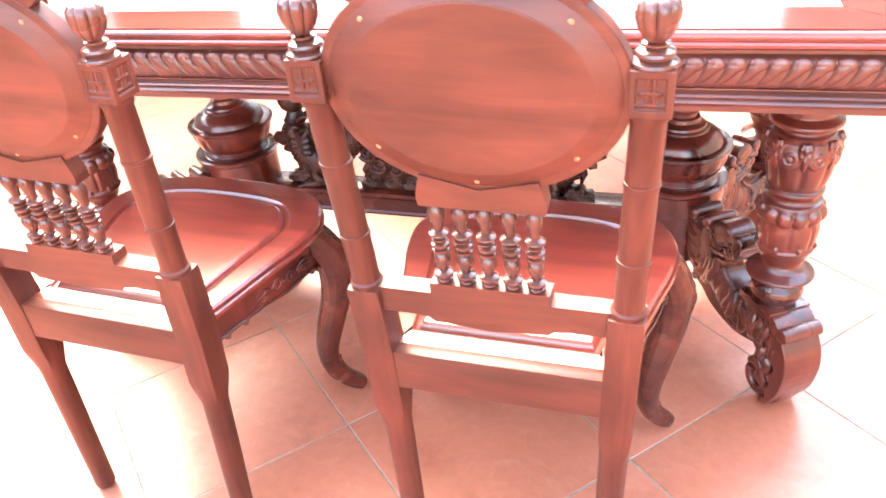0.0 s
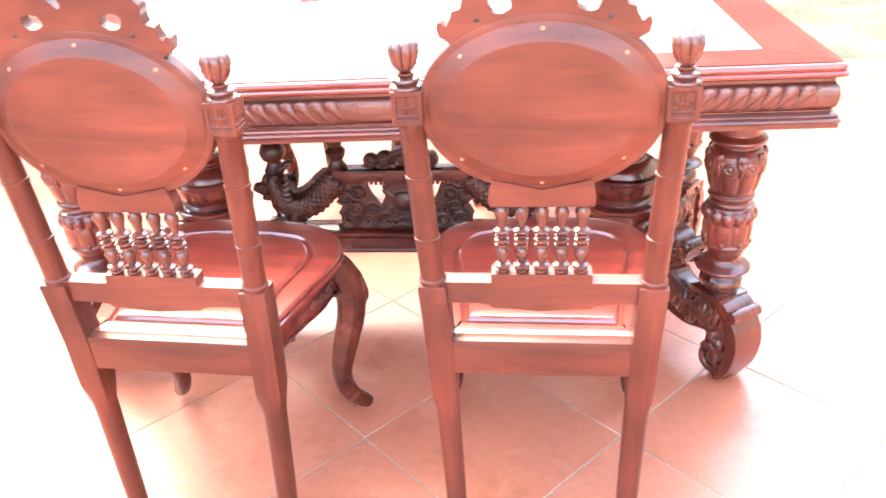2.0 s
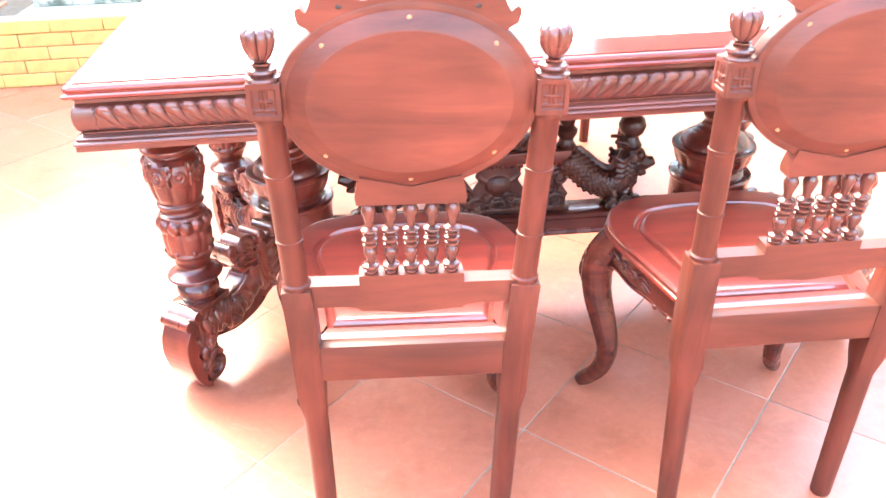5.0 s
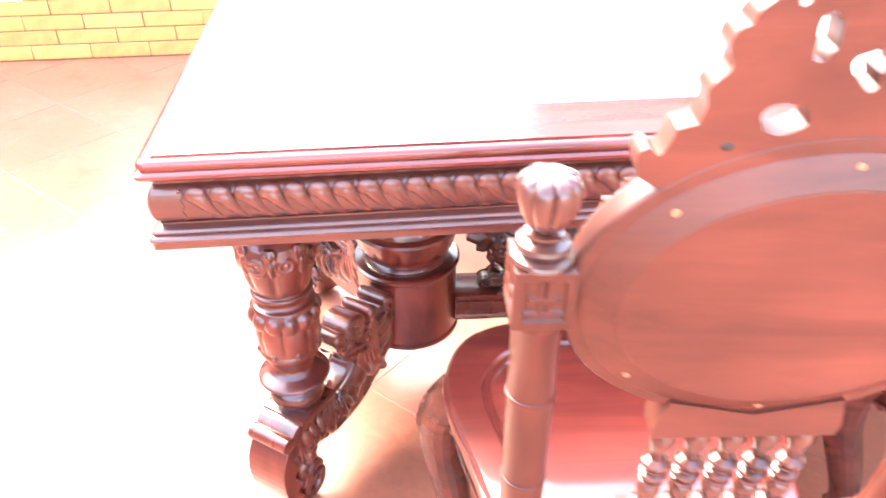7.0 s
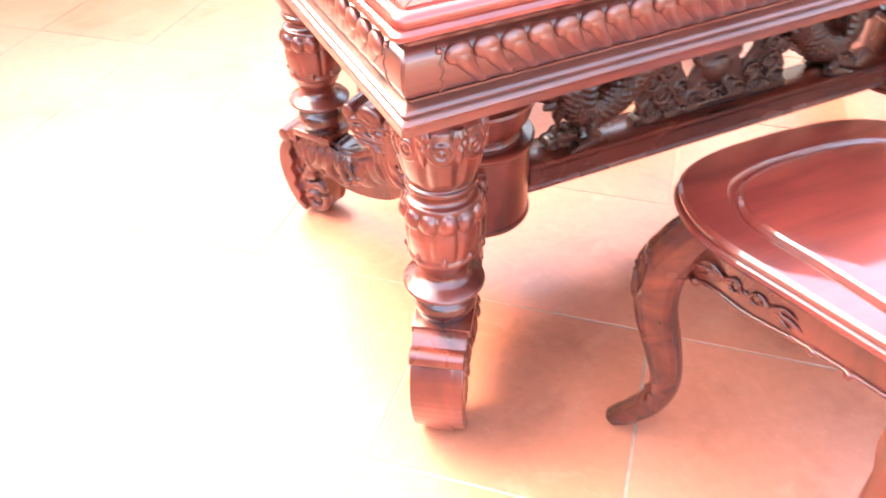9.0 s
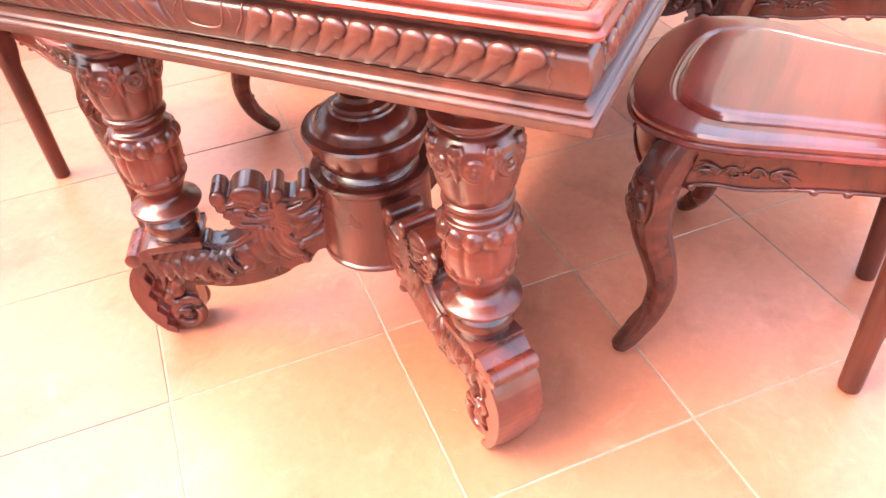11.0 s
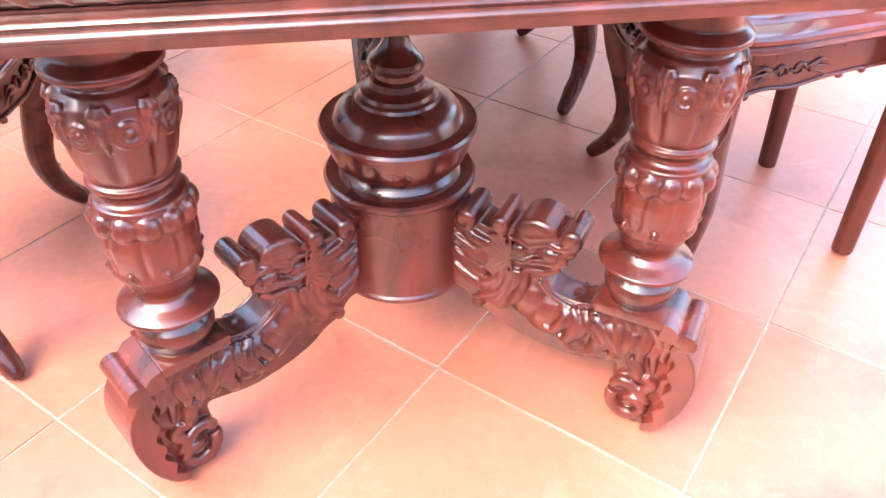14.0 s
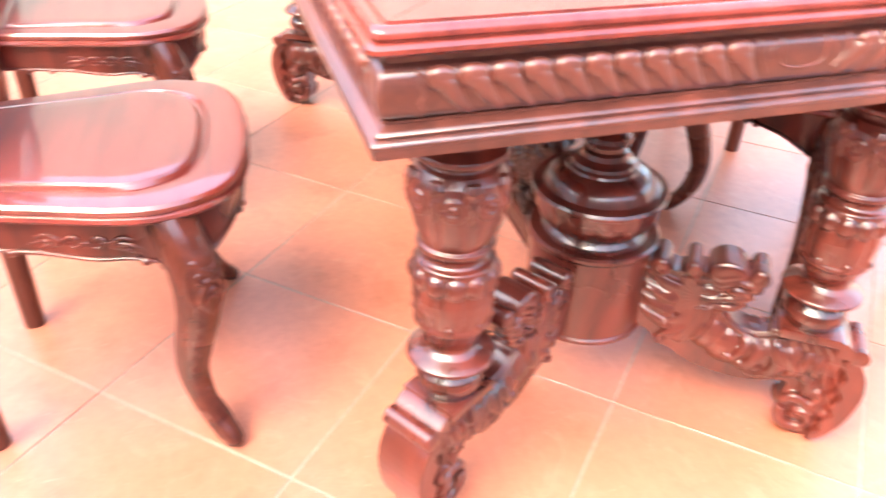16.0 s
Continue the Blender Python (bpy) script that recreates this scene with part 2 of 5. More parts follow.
def piece(name, me, mat, parent, label="", m=None):
    """A part on mesh data that alike parts share."""
    if not me.materials:
        me.materials.append(mat)
    ob = new(name, me)
    ob.parent = parent
    if m:
        ob.matrix_basis = m
    if label:
        ob["label"] = label
    return ob


def loft(bm, rings, closed=True, caps=True):
    """Skin a row of rings of points."""
    vs = [[bm.verts.new(p) for p in r] for r in rings]
    n = len(vs[0])
    for a, b in zip(vs, vs[1:]):
        for i in range(n if closed else n - 1):
            j = (i + 1) % n
            bm.faces.new((a[i], a[j], b[j], b[i]))
    if caps:
        bm.faces.new(vs[0][::-1])
        bm.faces.new(vs[-1])
    return vs


def lathe(bm, profile, at=(0, 0, 0), seg=28, wave=None, axis=None):
    """Turn (radius, height) about the upright; wave(angle, height) swells the radius. axis: (top offset x, y) leans it."""
    z0, z1 = profile[0][1], profile[-1][1]
    rings = []
    for r, z in profile:
        ring = []
        k = (z - z0) / (z1 - z0) if z1 != z0 else 0
        ox, oy = (axis[0] * k, axis[1] * k) if axis else (0, 0)
        for i in range(seg):
            a = 2 * math.pi * i / seg
            q = max(0.0005, r * (1 + (wave(a, z) if wave else 0)))
            ring.append((at[0] + ox + q * math.cos(a), at[1] + oy + q * math.sin(a), at[2] + z))
        rings.append(ring)
    loft(bm, rings)
    return bm


def smooth_curve(pts, n=6, closed=False):
    """A Catmull-Rom curve through the points."""
    out, m = [], len(pts)
    pts = [Vector(p) for p in pts]
    for i in range(m if closed else m - 1):
        if closed:
            p0, p1, p2, p3 = (pts[(i + k) % m] for k in (-1, 0, 1, 2))
        else:
            p0, p1, p2, p3 = pts[max(i - 1, 0)], pts[i], pts[i + 1], pts[min(i + 2, m - 1)]
        for k in range(n):
            t = k / n
            out.append(0.5 * ((2 * p1) + (p2 - p0) * t + (2 * p0 - 5 * p1 + 4 * p2 - p3) * t * t + (3 * p1 - p0 - 3 * p2 + p3) * t ** 3))
    if not closed:
        out.append(pts[-1])
    return out


def tube(bm, pts, radii, seg=8, flat=1.0, up=(0, 0, 1)):
    """A round bar along points; radii one or a list; flat squeezes it along up."""
    pts = [Vector(p) for p in pts]
    if isinstance(radii, (int, float)):
        radii = [radii] * len(pts)
    up = Vector(up)
    rings = []
    for i, p in enumerate(pts):
        t = (pts[min(i + 1, len(pts) - 1)] - pts[max(i - 1, 0)]).normalized()
        s = t.cross(up)
        s = s.normalized() if s.length > 1e-4 else t.cross(Vector((1, 0.1, 0))).normalized()
        u = s.cross(t).normalized()
        r = radii[i]
        rings.append([p + s * (r * math.cos(2 * math.pi * k / seg)) + u * (r * flat * math.sin(2 * math.pi * k / seg)) for k in range(seg)])
    loft(bm, rings)


def ball(bm, at, r, sq=(1, 1, 1), seg=10):
    m = Matrix.Translation(at) @ Matrix.Diagonal((r * sq[0], r * sq[1], r * sq[2], 1))
    bmesh.ops.create_uvsphere(bm, u_segments=seg, v_segments=max(5, seg * 2 // 3), radius=1, matrix=m)


def box(bm, lo, hi, bevel=0.0, seg=2, m=None):
    r = bmesh.ops.create_cube(bm, size=1)
    vs = r["verts"]
    for v in vs:
        for k in range(3):
            v.co[k] = lo[k] if v.co[k] < 0 else hi[k]
    if bevel:
        es = list({e for v in vs for e in v.link_edges})
        out = bmesh.ops.bevel(bm, geom=es, offset=bevel, segments=seg, affect="EDGES", profile=0.5)
        vs = list({v for f in out["faces"] for v in f.verts} | {v for v in vs if v.is_valid})
    if m:
        for v in vs:
            v.co = m @ v.co
    return vs


def plate(bm, loops, depth, to3d, round_edge=0.0):
    """A board cut to loops of 2D points (the first the outline, the others holes), depth thick; to3d(u, v, w) lays it out."""
    es, layers = [], []
    for loop in loops:
        vs = [bm.verts.new((p[0], p[1], 0)) for p in loop]
        es += [bm.edges.new((vs[i], vs[(i + 1) % len(vs)])) for i in range(len(vs))]
    res = bmesh.ops.triangle_fill(bm, use_beauty=True, edges=es, normal=(0, 0, 1))
    faces = [g for g in res["geom"] if isinstance(g, bmesh.types.BMFace)]
    ext = bmesh.ops.extrude_face_region(bm, geom=faces)
    top = [g for g in ext["geom"] if isinstance(g, bmesh.types.BMVert)]
    mine = {v for f in faces for v in f.verts} | set(top)
    for v in top:
        v.co.z = depth
    if round_edge:
        rim = [e for v in mine for e in v.link_edges if len(e.link_faces) == 2 and e.calc_face_angle(0) > 1.2 and abs(e.verts[0].co.z - e.verts[1].co.z) < 1e-6]
        out = bmesh.ops.bevel(bm, geom=list(set(rim)), offset=round_edge, segments=2, affect="EDGES", profile=0.5, clamp_overlap=True)
        mine = {v for v in mine if v.is_valid} | {v for f in out["faces"] for v in f.verts}
    for v in mine:
        v.co = to3d(v.co.x, v.co.y, v.co.z)


def rect_rings(bm, hx, hy, profile, corner=0.006, steps=3):
    """A moulding run round a rectangle: profile of (outward, z); both ends capped."""
    rings = []
    for o, z in profile:
        ring = []
        for cx, cy, a0 in ((1, 1, 0), (-1, 1, 90), (-1, -1, 180), (1, -1, 270)):
            for k in range(steps + 1):
                a = radians(a0 + 90 * k / steps)
                c = min(corner, hx + o)
                ring.append((cx * (hx + o - c) + c * math.cos(a), cy * (hy + o - c) + c * math.sin(a), z))
        rings.append(ring)
    loft(bm, rings)


def spiral(turns, r0, r1, n, cx, cy, start=0.0, hand=1):
    return [(cx + (r0 + (r1 - r0) * k / n) * math.cos(start + hand * turns * 2 * math.pi * k / n),
             cy + (r0 + (r1 - r0) * k / n) * math.sin(start + hand * turns * 2 * math.pi * k / n)) for k in range(n + 1)]


# ---- ground, floor, house ----
bm = bmesh.new()
for x0, x1 in ((-400, 400),):
    vs = [bm.verts.new(p) for p in ((x0, -400, -0.03), (x1, -400, -0.03), (x1, 400, -0.03), (x0, 400, -0.03))]
    bm.faces.new(vs)
ground = part("ground", bm, YARD, None)
tagged(ground, "mossy grey-green concrete yard beyond the tiles", "ground", kind="structure")

WALL_Y, PLINTH_H = 2.15, 0.285
bm = bmesh.new()
box(bm, (-6.0, -6.0, -0.029), (4.0, 2.25, -0.0016))
floor = part("floor", bm, GROUT, None)
tagged(floor, "terracotta floor of large diagonal tiles with pale grout", "floor", kind="structure")

bm = bmesh.new()
box(bm, (-6.0, WALL_Y - 0.0065, -0.02), (1.075, 6.0, PLINTH_H - 0.03))
plinth = part("plinth", bm, MORTAR, None)
tagged(plinth, "low plinth faced with yellow bricks under the house", "plinth", kind="structure")
COPING = plain("pale_coping", (0.72, 0.68, 0.6), 0.7, 0, 12, 0.12)
bm = bmesh.new()
box(bm, (-6.0, WALL_Y - 0.012, PLINTH_H - 0.03), (-2.03, 2.43, PLINTH_H), 0.006)
box(bm, (-2.03, WALL_Y + 0.024, PLINTH_H - 0.03), (1.09, 2.70, PLINTH_H), 0.006)
coping = part("coping", bm, COPING, None)
tagged(coping, "pale cement edge along the top of the plinth", "coping", kind="structure")


def paver_material():
    m, nt, b = material("old_brick_paver")
    geo = nt.nodes.new("ShaderNodeNewGeometry")
    sep = nt.nodes.new("ShaderNodeSeparateXYZ")
    nt.links.new(geo.outputs["Position"], sep.inputs["Vector"])
    n = node(nt, "ShaderNodeTexNoise", Scale=2.2, Detail=6.0, Roughness=0.65)
    nt.links.new(geo.outputs["Position"], n.inputs["Vector"])
    # orange near the edge, dark olive grey towards the back
    far = node(nt, "ShaderNodeMapRange")
    for k, val in (("From Min", 2.6), ("From Max", 4.0), ("To Min", -0.22), ("To Max", 0.2)):
        far.inputs[k].default_value = val
    nt.links.new(sep.outputs["Y"], far.inputs["Value"])
    add = nt.nodes.new("ShaderNodeMath")
    nt.links.new(n.outputs["Fac"], add.inputs[0])
    nt.links.new(far.outputs["Result"], add.inputs[1])
    col = ramp(nt, add.outputs["Value"], [(0.36, (0.40, 0.19, 0.11)), (0.52, (0.26, 0.16, 0.115)), (0.62, (0.12, 0.105, 0.07)), (0.75, (0.055, 0.052, 0.034))])
    tint = ramp(nt, geo.outputs["Random Per Island"], [(0.0, (0.72, 0.7, 0.7)), (1.0, (1.2, 1.15, 1.1))])
    nt.links.new(mix(nt, 1.0, col, tint, "MULTIPLY"), b.inputs["Base Color"])
    b.inputs["Roughness"].default_value = 0.75
    bump(nt, b, n.outputs["Fac"], 0.3, 0.004)
    return m


bm = bmesh.new()
box(bm, (-6.0, 2.43, PLINTH_H - 0.06), (-1.7, 5.7, PLINTH_H - 0.012))
veranda_floor = part("veranda_floor", bm, plain("dirty_mortar", (0.22, 0.17, 0.12), 0.95), None)
tagged(veranda_floor, "worn brick floor of the veranda, orange turning dark olive grey towards the back", "floor", kind="structure")
bm = bmesh.new()
row, y = 0, 2.435
while y < 5.5:
    x = -5.9 - (0.12 if row % 2 else 0)
    while x < -1.85:
        if x < -2.28 or y > 2.86:
            z = PLINTH_H + random.uniform(-0.004, 0.003)
            tip = random.uniform(-0.002, 0.002)
            loft(bm, [[(x + a * (0.117 - c), y + 0.058 + b * (0.054 - c), zz + tip * a) for a, b in ((-1, -1), (1, -1), (1, 1), (-1, 1))] for c, zz in ((0, PLINTH_H - 0.03), (0, z - 0.004), (0.004, z))])
        x += 0.24
    y += 0.115
    row += 1
pavers = part("paver", bm, paver_material(), veranda_floor)
tagged(pavers, "", "", "", "stuff")
bm = bmesh.new()
box(bm, (-3.60, 2.58, PLINTH_H + 0.002), (-3.12, 2.9, 2.498), 0.01)
pillar = part("pillar", bm, WALL, None)
tagged(pillar, "whitewashed pillar with a stained foot at the veranda's edge", "pillar", kind="structure")
bm = bmesh.new()
box(bm, (-1.99, 2.60, PLINTH_H + 0.002), (1.06, 2.84, 1.95), 0.008)
wall = part("wall_north", bm, WALL, None)
tagged(wall, "whitewashed wall with grey-green mildew along its foot", "wall", kind="structure")
bm = bmesh.new()
box(bm, (-6.0, 5.6, PLINTH_H), (-1.7, 5.8, 2.498))
wall2 = part("wall_back", bm, plain("dim_plaster", (0.3, 0.28, 0.25), 0.9), None)
tagged(wall2, "plain plaster wall at the back of the veranda", "wall", kind="structure")
# greys and white of the added, unseen walls, tuned for bounce and reflections
GREY_SCREEN = plain("grey_screen_wall", (0.24, 0.225, 0.20), 0.9, 0, 3, 0.2, 0.3)
DARK_SCREEN = plain("dark_screen_wall", (0.105, 0.105, 0.085), 0.9, 0, 3, 0.3, 0.3)
PALE_BOUNCE = plain("pale_bounce_wall", (0.52, 0.50, 0.46), 0.9, 0, 3, 0.12, 0.3)
# added south wall, never in view: pale, to throw light under the table
bm = bmesh.new()
box(bm, (-6.2, -5.9, -0.028), (5.5, -5.7, 1.7))
wall3 = part("added_wall_south", bm, PALE_BOUNCE, None)
tagged(wall3, "unseen pale wall added at the south to bounce light", "wall", kind="structure")
# added east wall, out of view: blocks low sky from seats and yard
bm = bmesh.new()
box(bm, (5.3, -5.695, -0.028), (5.5, 7.995, 4.2))
wall4 = part("added_wall_east", bm, GREY_SCREEN, None)
tagged(wall4, "unseen grey wall added east of the yard to dim reflections", "wall", kind="structure")
# added far wall, out of view: dark so the table border reflects little sky
bm = bmesh.new()
box(bm, (1.3, 8.0, -0.028), (5.5, 8.2, 5.2))
wall5 = part("added_wall_far", bm, DARK_SCREEN, None)
tagged(wall5, "unseen dark wall added beyond the yard to dim reflections", "wall", kind="structure")
# added wall outside the view that keeps side light off the veranda
bm = bmesh.new()
box(bm, (-6.2, 2.3, PLINTH_H), (-6.005, 5.8, 2.498))
wall6 = part("added_wall_west", bm, GREY_SCREEN, None)
tagged(wall6, "unseen grey wall added to darken the veranda from its end", "wall", kind="structure")
# added wall behind the camera: cuts western skylight on floor and legs
bm = bmesh.new()
box(bm, (-4.4, -5.695, -0.028), (-4.2, 2.1, 2.5))
wall7 = part("added_wall_terrace", bm, GREY_SCREEN, None)
tagged(wall7, "unseen grey wall added west of the terrace to hold back skylight", "wall", kind="structure")
# added ceiling, above the view, that blocks sky over the veranda
bm = bmesh.new()
box(bm, (-6.2, 2.3, 2.5), (-2.03, 6.0, 2.62))
roof = part("ceiling", bm, plain("added_ceiling", (0.4, 0.37, 0.33), 0.9), None)
tagged(roof, "unseen ceiling added over the veranda to shade it", "ceiling", kind="structure")

# ---- dining table ----
HX, HY = 0.882, 0.450
PED = 0.551                      # pedestal's distance from the middle
LEG = (0.748, 0.295)
BASE = pose(-0.003, 0.002, 0, 0, 0, -1.5)   # the base is turned a little under the top


def gadroon(hand, pitch):
    """One slanting lobe of the frieze: a round head at the top, a tail that sweeps towards the middle."""
    bm = bmesh.new()
    rings = []
    for k in range(10):
        t = k / 9
        s = hand * (0.002 + 0.032 * t ** 1.6)
        z = 0.7360 - 0.0485 * t
        w = pitch * (0.56 - 0.30 * t) * (0.5 if k == 0 else 0.85 if k == 1 else 1)
        hgt = 0.0155 * (1 - 0.66 * t) * (0.3 if k == 0 else 0.75 if k == 1 else 1)
        rings.append([(s - w * math.cos(math.pi * i / 8), -(hgt * math.sin(math.pi * i / 8) + cushion(z) - 0.005), z) for i in range(9)])
    loft(bm, rings, closed=False, caps=False)
    ball(bm, (hand * 0.003, -cushion(0.7260) - 0.001, 0.7260), 0.49 * pitch, (1, 0.46, 0.80), 14)      # plump head
    ball(bm, (hand * 0.002 - 0.62 * pitch * hand, -cushion(0.7315) - 0.001, 0.7315), 0.0034, (1, 1, 1), 8)
    finish(bm, 60)
    me = bpy.data.meshes.new("lobe")
    bm.to_mesh(me)
    bm.free()
    return me


def cushion(z):
    """How far the frieze swells at a height."""
    k = (z - 0.7115) / 0.0255
    return 0.010 * math.sqrt(max(0.0, 1 - k * k))


def frieze_side(frieze, half, m):
    """The carved front of one side: lobes, cartouche in the middle, scalloped blocks at the ends."""
    mid, end = 0.058, 0.038
    n = round((half - mid - end) / 0.0300)
    pitch = (half - mid - end) / n
    for side in (-1, 1):
        me = gadroon(-side, pitch)
        for k in range(n):
            piece("lobe", me, WOOD_FRIEZE, frieze, "", m @ Matrix.Translation((side * (half - end - (k + 0.25) * pitch), 0, 0)))
    bm = bmesh.new()

    def on(x, z, lift=0.001):
        return Vector((x, -cushion(z) - lift, z))
    rim = [(-0.0265, 0.735), (-0.0265, 0.716), (-0.021, 0.7075), (-0.008, 0.7045), (0.008, 0.7045), (0.021, 0.7075), (0.0265, 0.716), (0.0265, 0.735)]
    tube(bm, [on(p.x, p.y, 0.0004) for p in smooth_curve([(x, z, 0) for x, z in rim], 4)], 0.0015, 6)
    for sg in (-1, 1):
        edge = [(0.054, 0.736), (0.053, 0.720), (0.046, 0.708), (0.040, 0.700)]
        tube(bm, [on(sg * p.x, p.y, 0.0004) for p in smooth_curve([(x, z, 0) for x, z in edge], 4)], 0.0015, 6)
        tube(bm, [on(sg * p.x, p.y, 0.0002) for p in smooth_curve([(0.032, 0.731, 0), (0.038, 0.724, 0), (0.041, 0.715, 0)], 4)], 0.0012, 6)
    piece("cartouche", fused(bm, 0.0009, 1), WOOD_FRIEZE, frieze, "", m)
    for sgn in (-1, 1):
        bm = bmesh.new()
        tube(bm, [on(sgn * (half - end + 0.009 - 0.004 * abs(math.sin(math.pi * 3 * i / 36))), 0.6885 + i * 0.047 / 36, 0.0) for i in range(37)], 0.0016, 6)
        piece("end_scallop", fused(bm, 0.0009, 1), WOOD_FRIEZE, frieze, "", m)


def table_leg_mesh():
    """Turned baluster with acanthus and petal bands."""
    def carve(a, z):
        if 0.462 < z < 0.520:
            return -0.085 * abs(math.cos(4 * a)) ** 10 + 0.012
        if 0.346 < z < 0.410:
            return -0.06 * abs(math.cos(4 * a)) ** 24
        return 0
    bm = bmesh.new()
    prof = [(0.046, 0.650), (0.046, 0.592), (0.052, 0.588), (0.060, 0.583), (0.061, 0.578), (0.058, 0.575), (0.044, 0.571), (0.043, 0.563), (0.050, 0.560),
            (0.058, 0.550), (0.0615, 0.538), (0.0605, 0.522), (0.0585, 0.505), (0.056, 0.490), (0.052, 0.474), (0.047, 0.462), (0.0455, 0.459), (0.0505, 0.456), (0.051, 0.451), (0.047, 0.447),
            (0.042, 0.443), (0.041, 0.436), (0.045, 0.432), (0.051, 0.430), (0.0525, 0.426), (0.0510, 0.421), (0.0500, 0.412), (0.0505, 0.404), (0.052, 0.396), (0.0535, 0.388), (0.055, 0.380), (0.0545, 0.366), (0.0525, 0.352), (0.0505, 0.342),
            (0.053, 0.339), (0.053, 0.334), (0.048, 0.330), (0.044, 0.318), (0.038, 0.306), (0.034, 0.299), (0.036, 0.294), (0.043, 0.288), (0.054, 0.2825), (0.0610, 0.2785), (0.0625, 0.2750), (0.0600, 0.2722), (0.049, 0.2685),
            (0.040, 0.264), (0.0375, 0.258), (0.041, 0.2535), (0.0468, 0.247), (0.0488, 0.2385), (0.0475, 0.2300), (0.0435, 0.2235), (0.0405, 0.218), (0.0405, 0.212)]
    lathe(bm, prof[::-1], (0, 0, 0.011), 96, carve)
    for k in range(8):                                           # carved eyes and leaf tips round the head
        a = 2 * math.pi * (k + 0.5) / 8

        def on(da, z, r):
            return Vector((r * math.cos(a + da), r * math.sin(a + da), z + 0.011))
        tube(bm, [on(0.17 * math.cos(q), 0.527 + 0.0105 * math.sin(q), 0.0615) for q in [2 * math.pi * i / 14 for i in range(15)]], 0.0030, 6)
        tube(bm, [on(0.29 * math.cos(q), 0.532 + 0.021 * math.sin(q), 0.0608) for q in [math.pi * (1.0 + i / 10) for i in range(11)]], 0.0030, 6)
        ball(bm, on(0, 0.527, 0.0590), 0.0065, (1, 1, 0.9), 8)
        tube(bm, [on(math.pi / 8, z, r) for r, z in ((0.0585, 0.556), (0.0625, 0.546), (0.0630, 0.530), (0.0615, 0.516), (0.0585, 0.502))], [0.005, 0.0058, 0.005, 0.0035, 0.001], 6)
        for da in (-0.13, 0.13):
            tube(bm, [on(math.pi / 8 + da * f, z, r) for r, z, f in ((0.0585, 0.557, 0.5), (0.0622, 0.548, 1.0), (0.0618, 0.536, 0.9), (0.0605, 0.524, 0.3))], [0.0035, 0.004, 0.0035, 0.001], 6)
    for k in range(12):                                          # round petals hanging from the ring
        a = 2 * math.pi * (k + 0.5) / 12
        ball(bm, (0.0462 * math.cos(a), 0.0462 * math.sin(a), 0.4200), 0.0162, (1, 1, 1.1), 12)
    for k in range(8):                                           # drops low on the cup
        a = 2 * math.pi * (k + 0.5) / 8
        ball(bm, (0.0530 * math.cos(a), 0.0530 * math.sin(a), 0.356), 0.0045, (1, 1, 1.2), 6)
    me = fused(bm, 0.0016, 1)
    me.transform(Matrix.Diagonal((0.965, 0.965, 1, 1)))
    return me


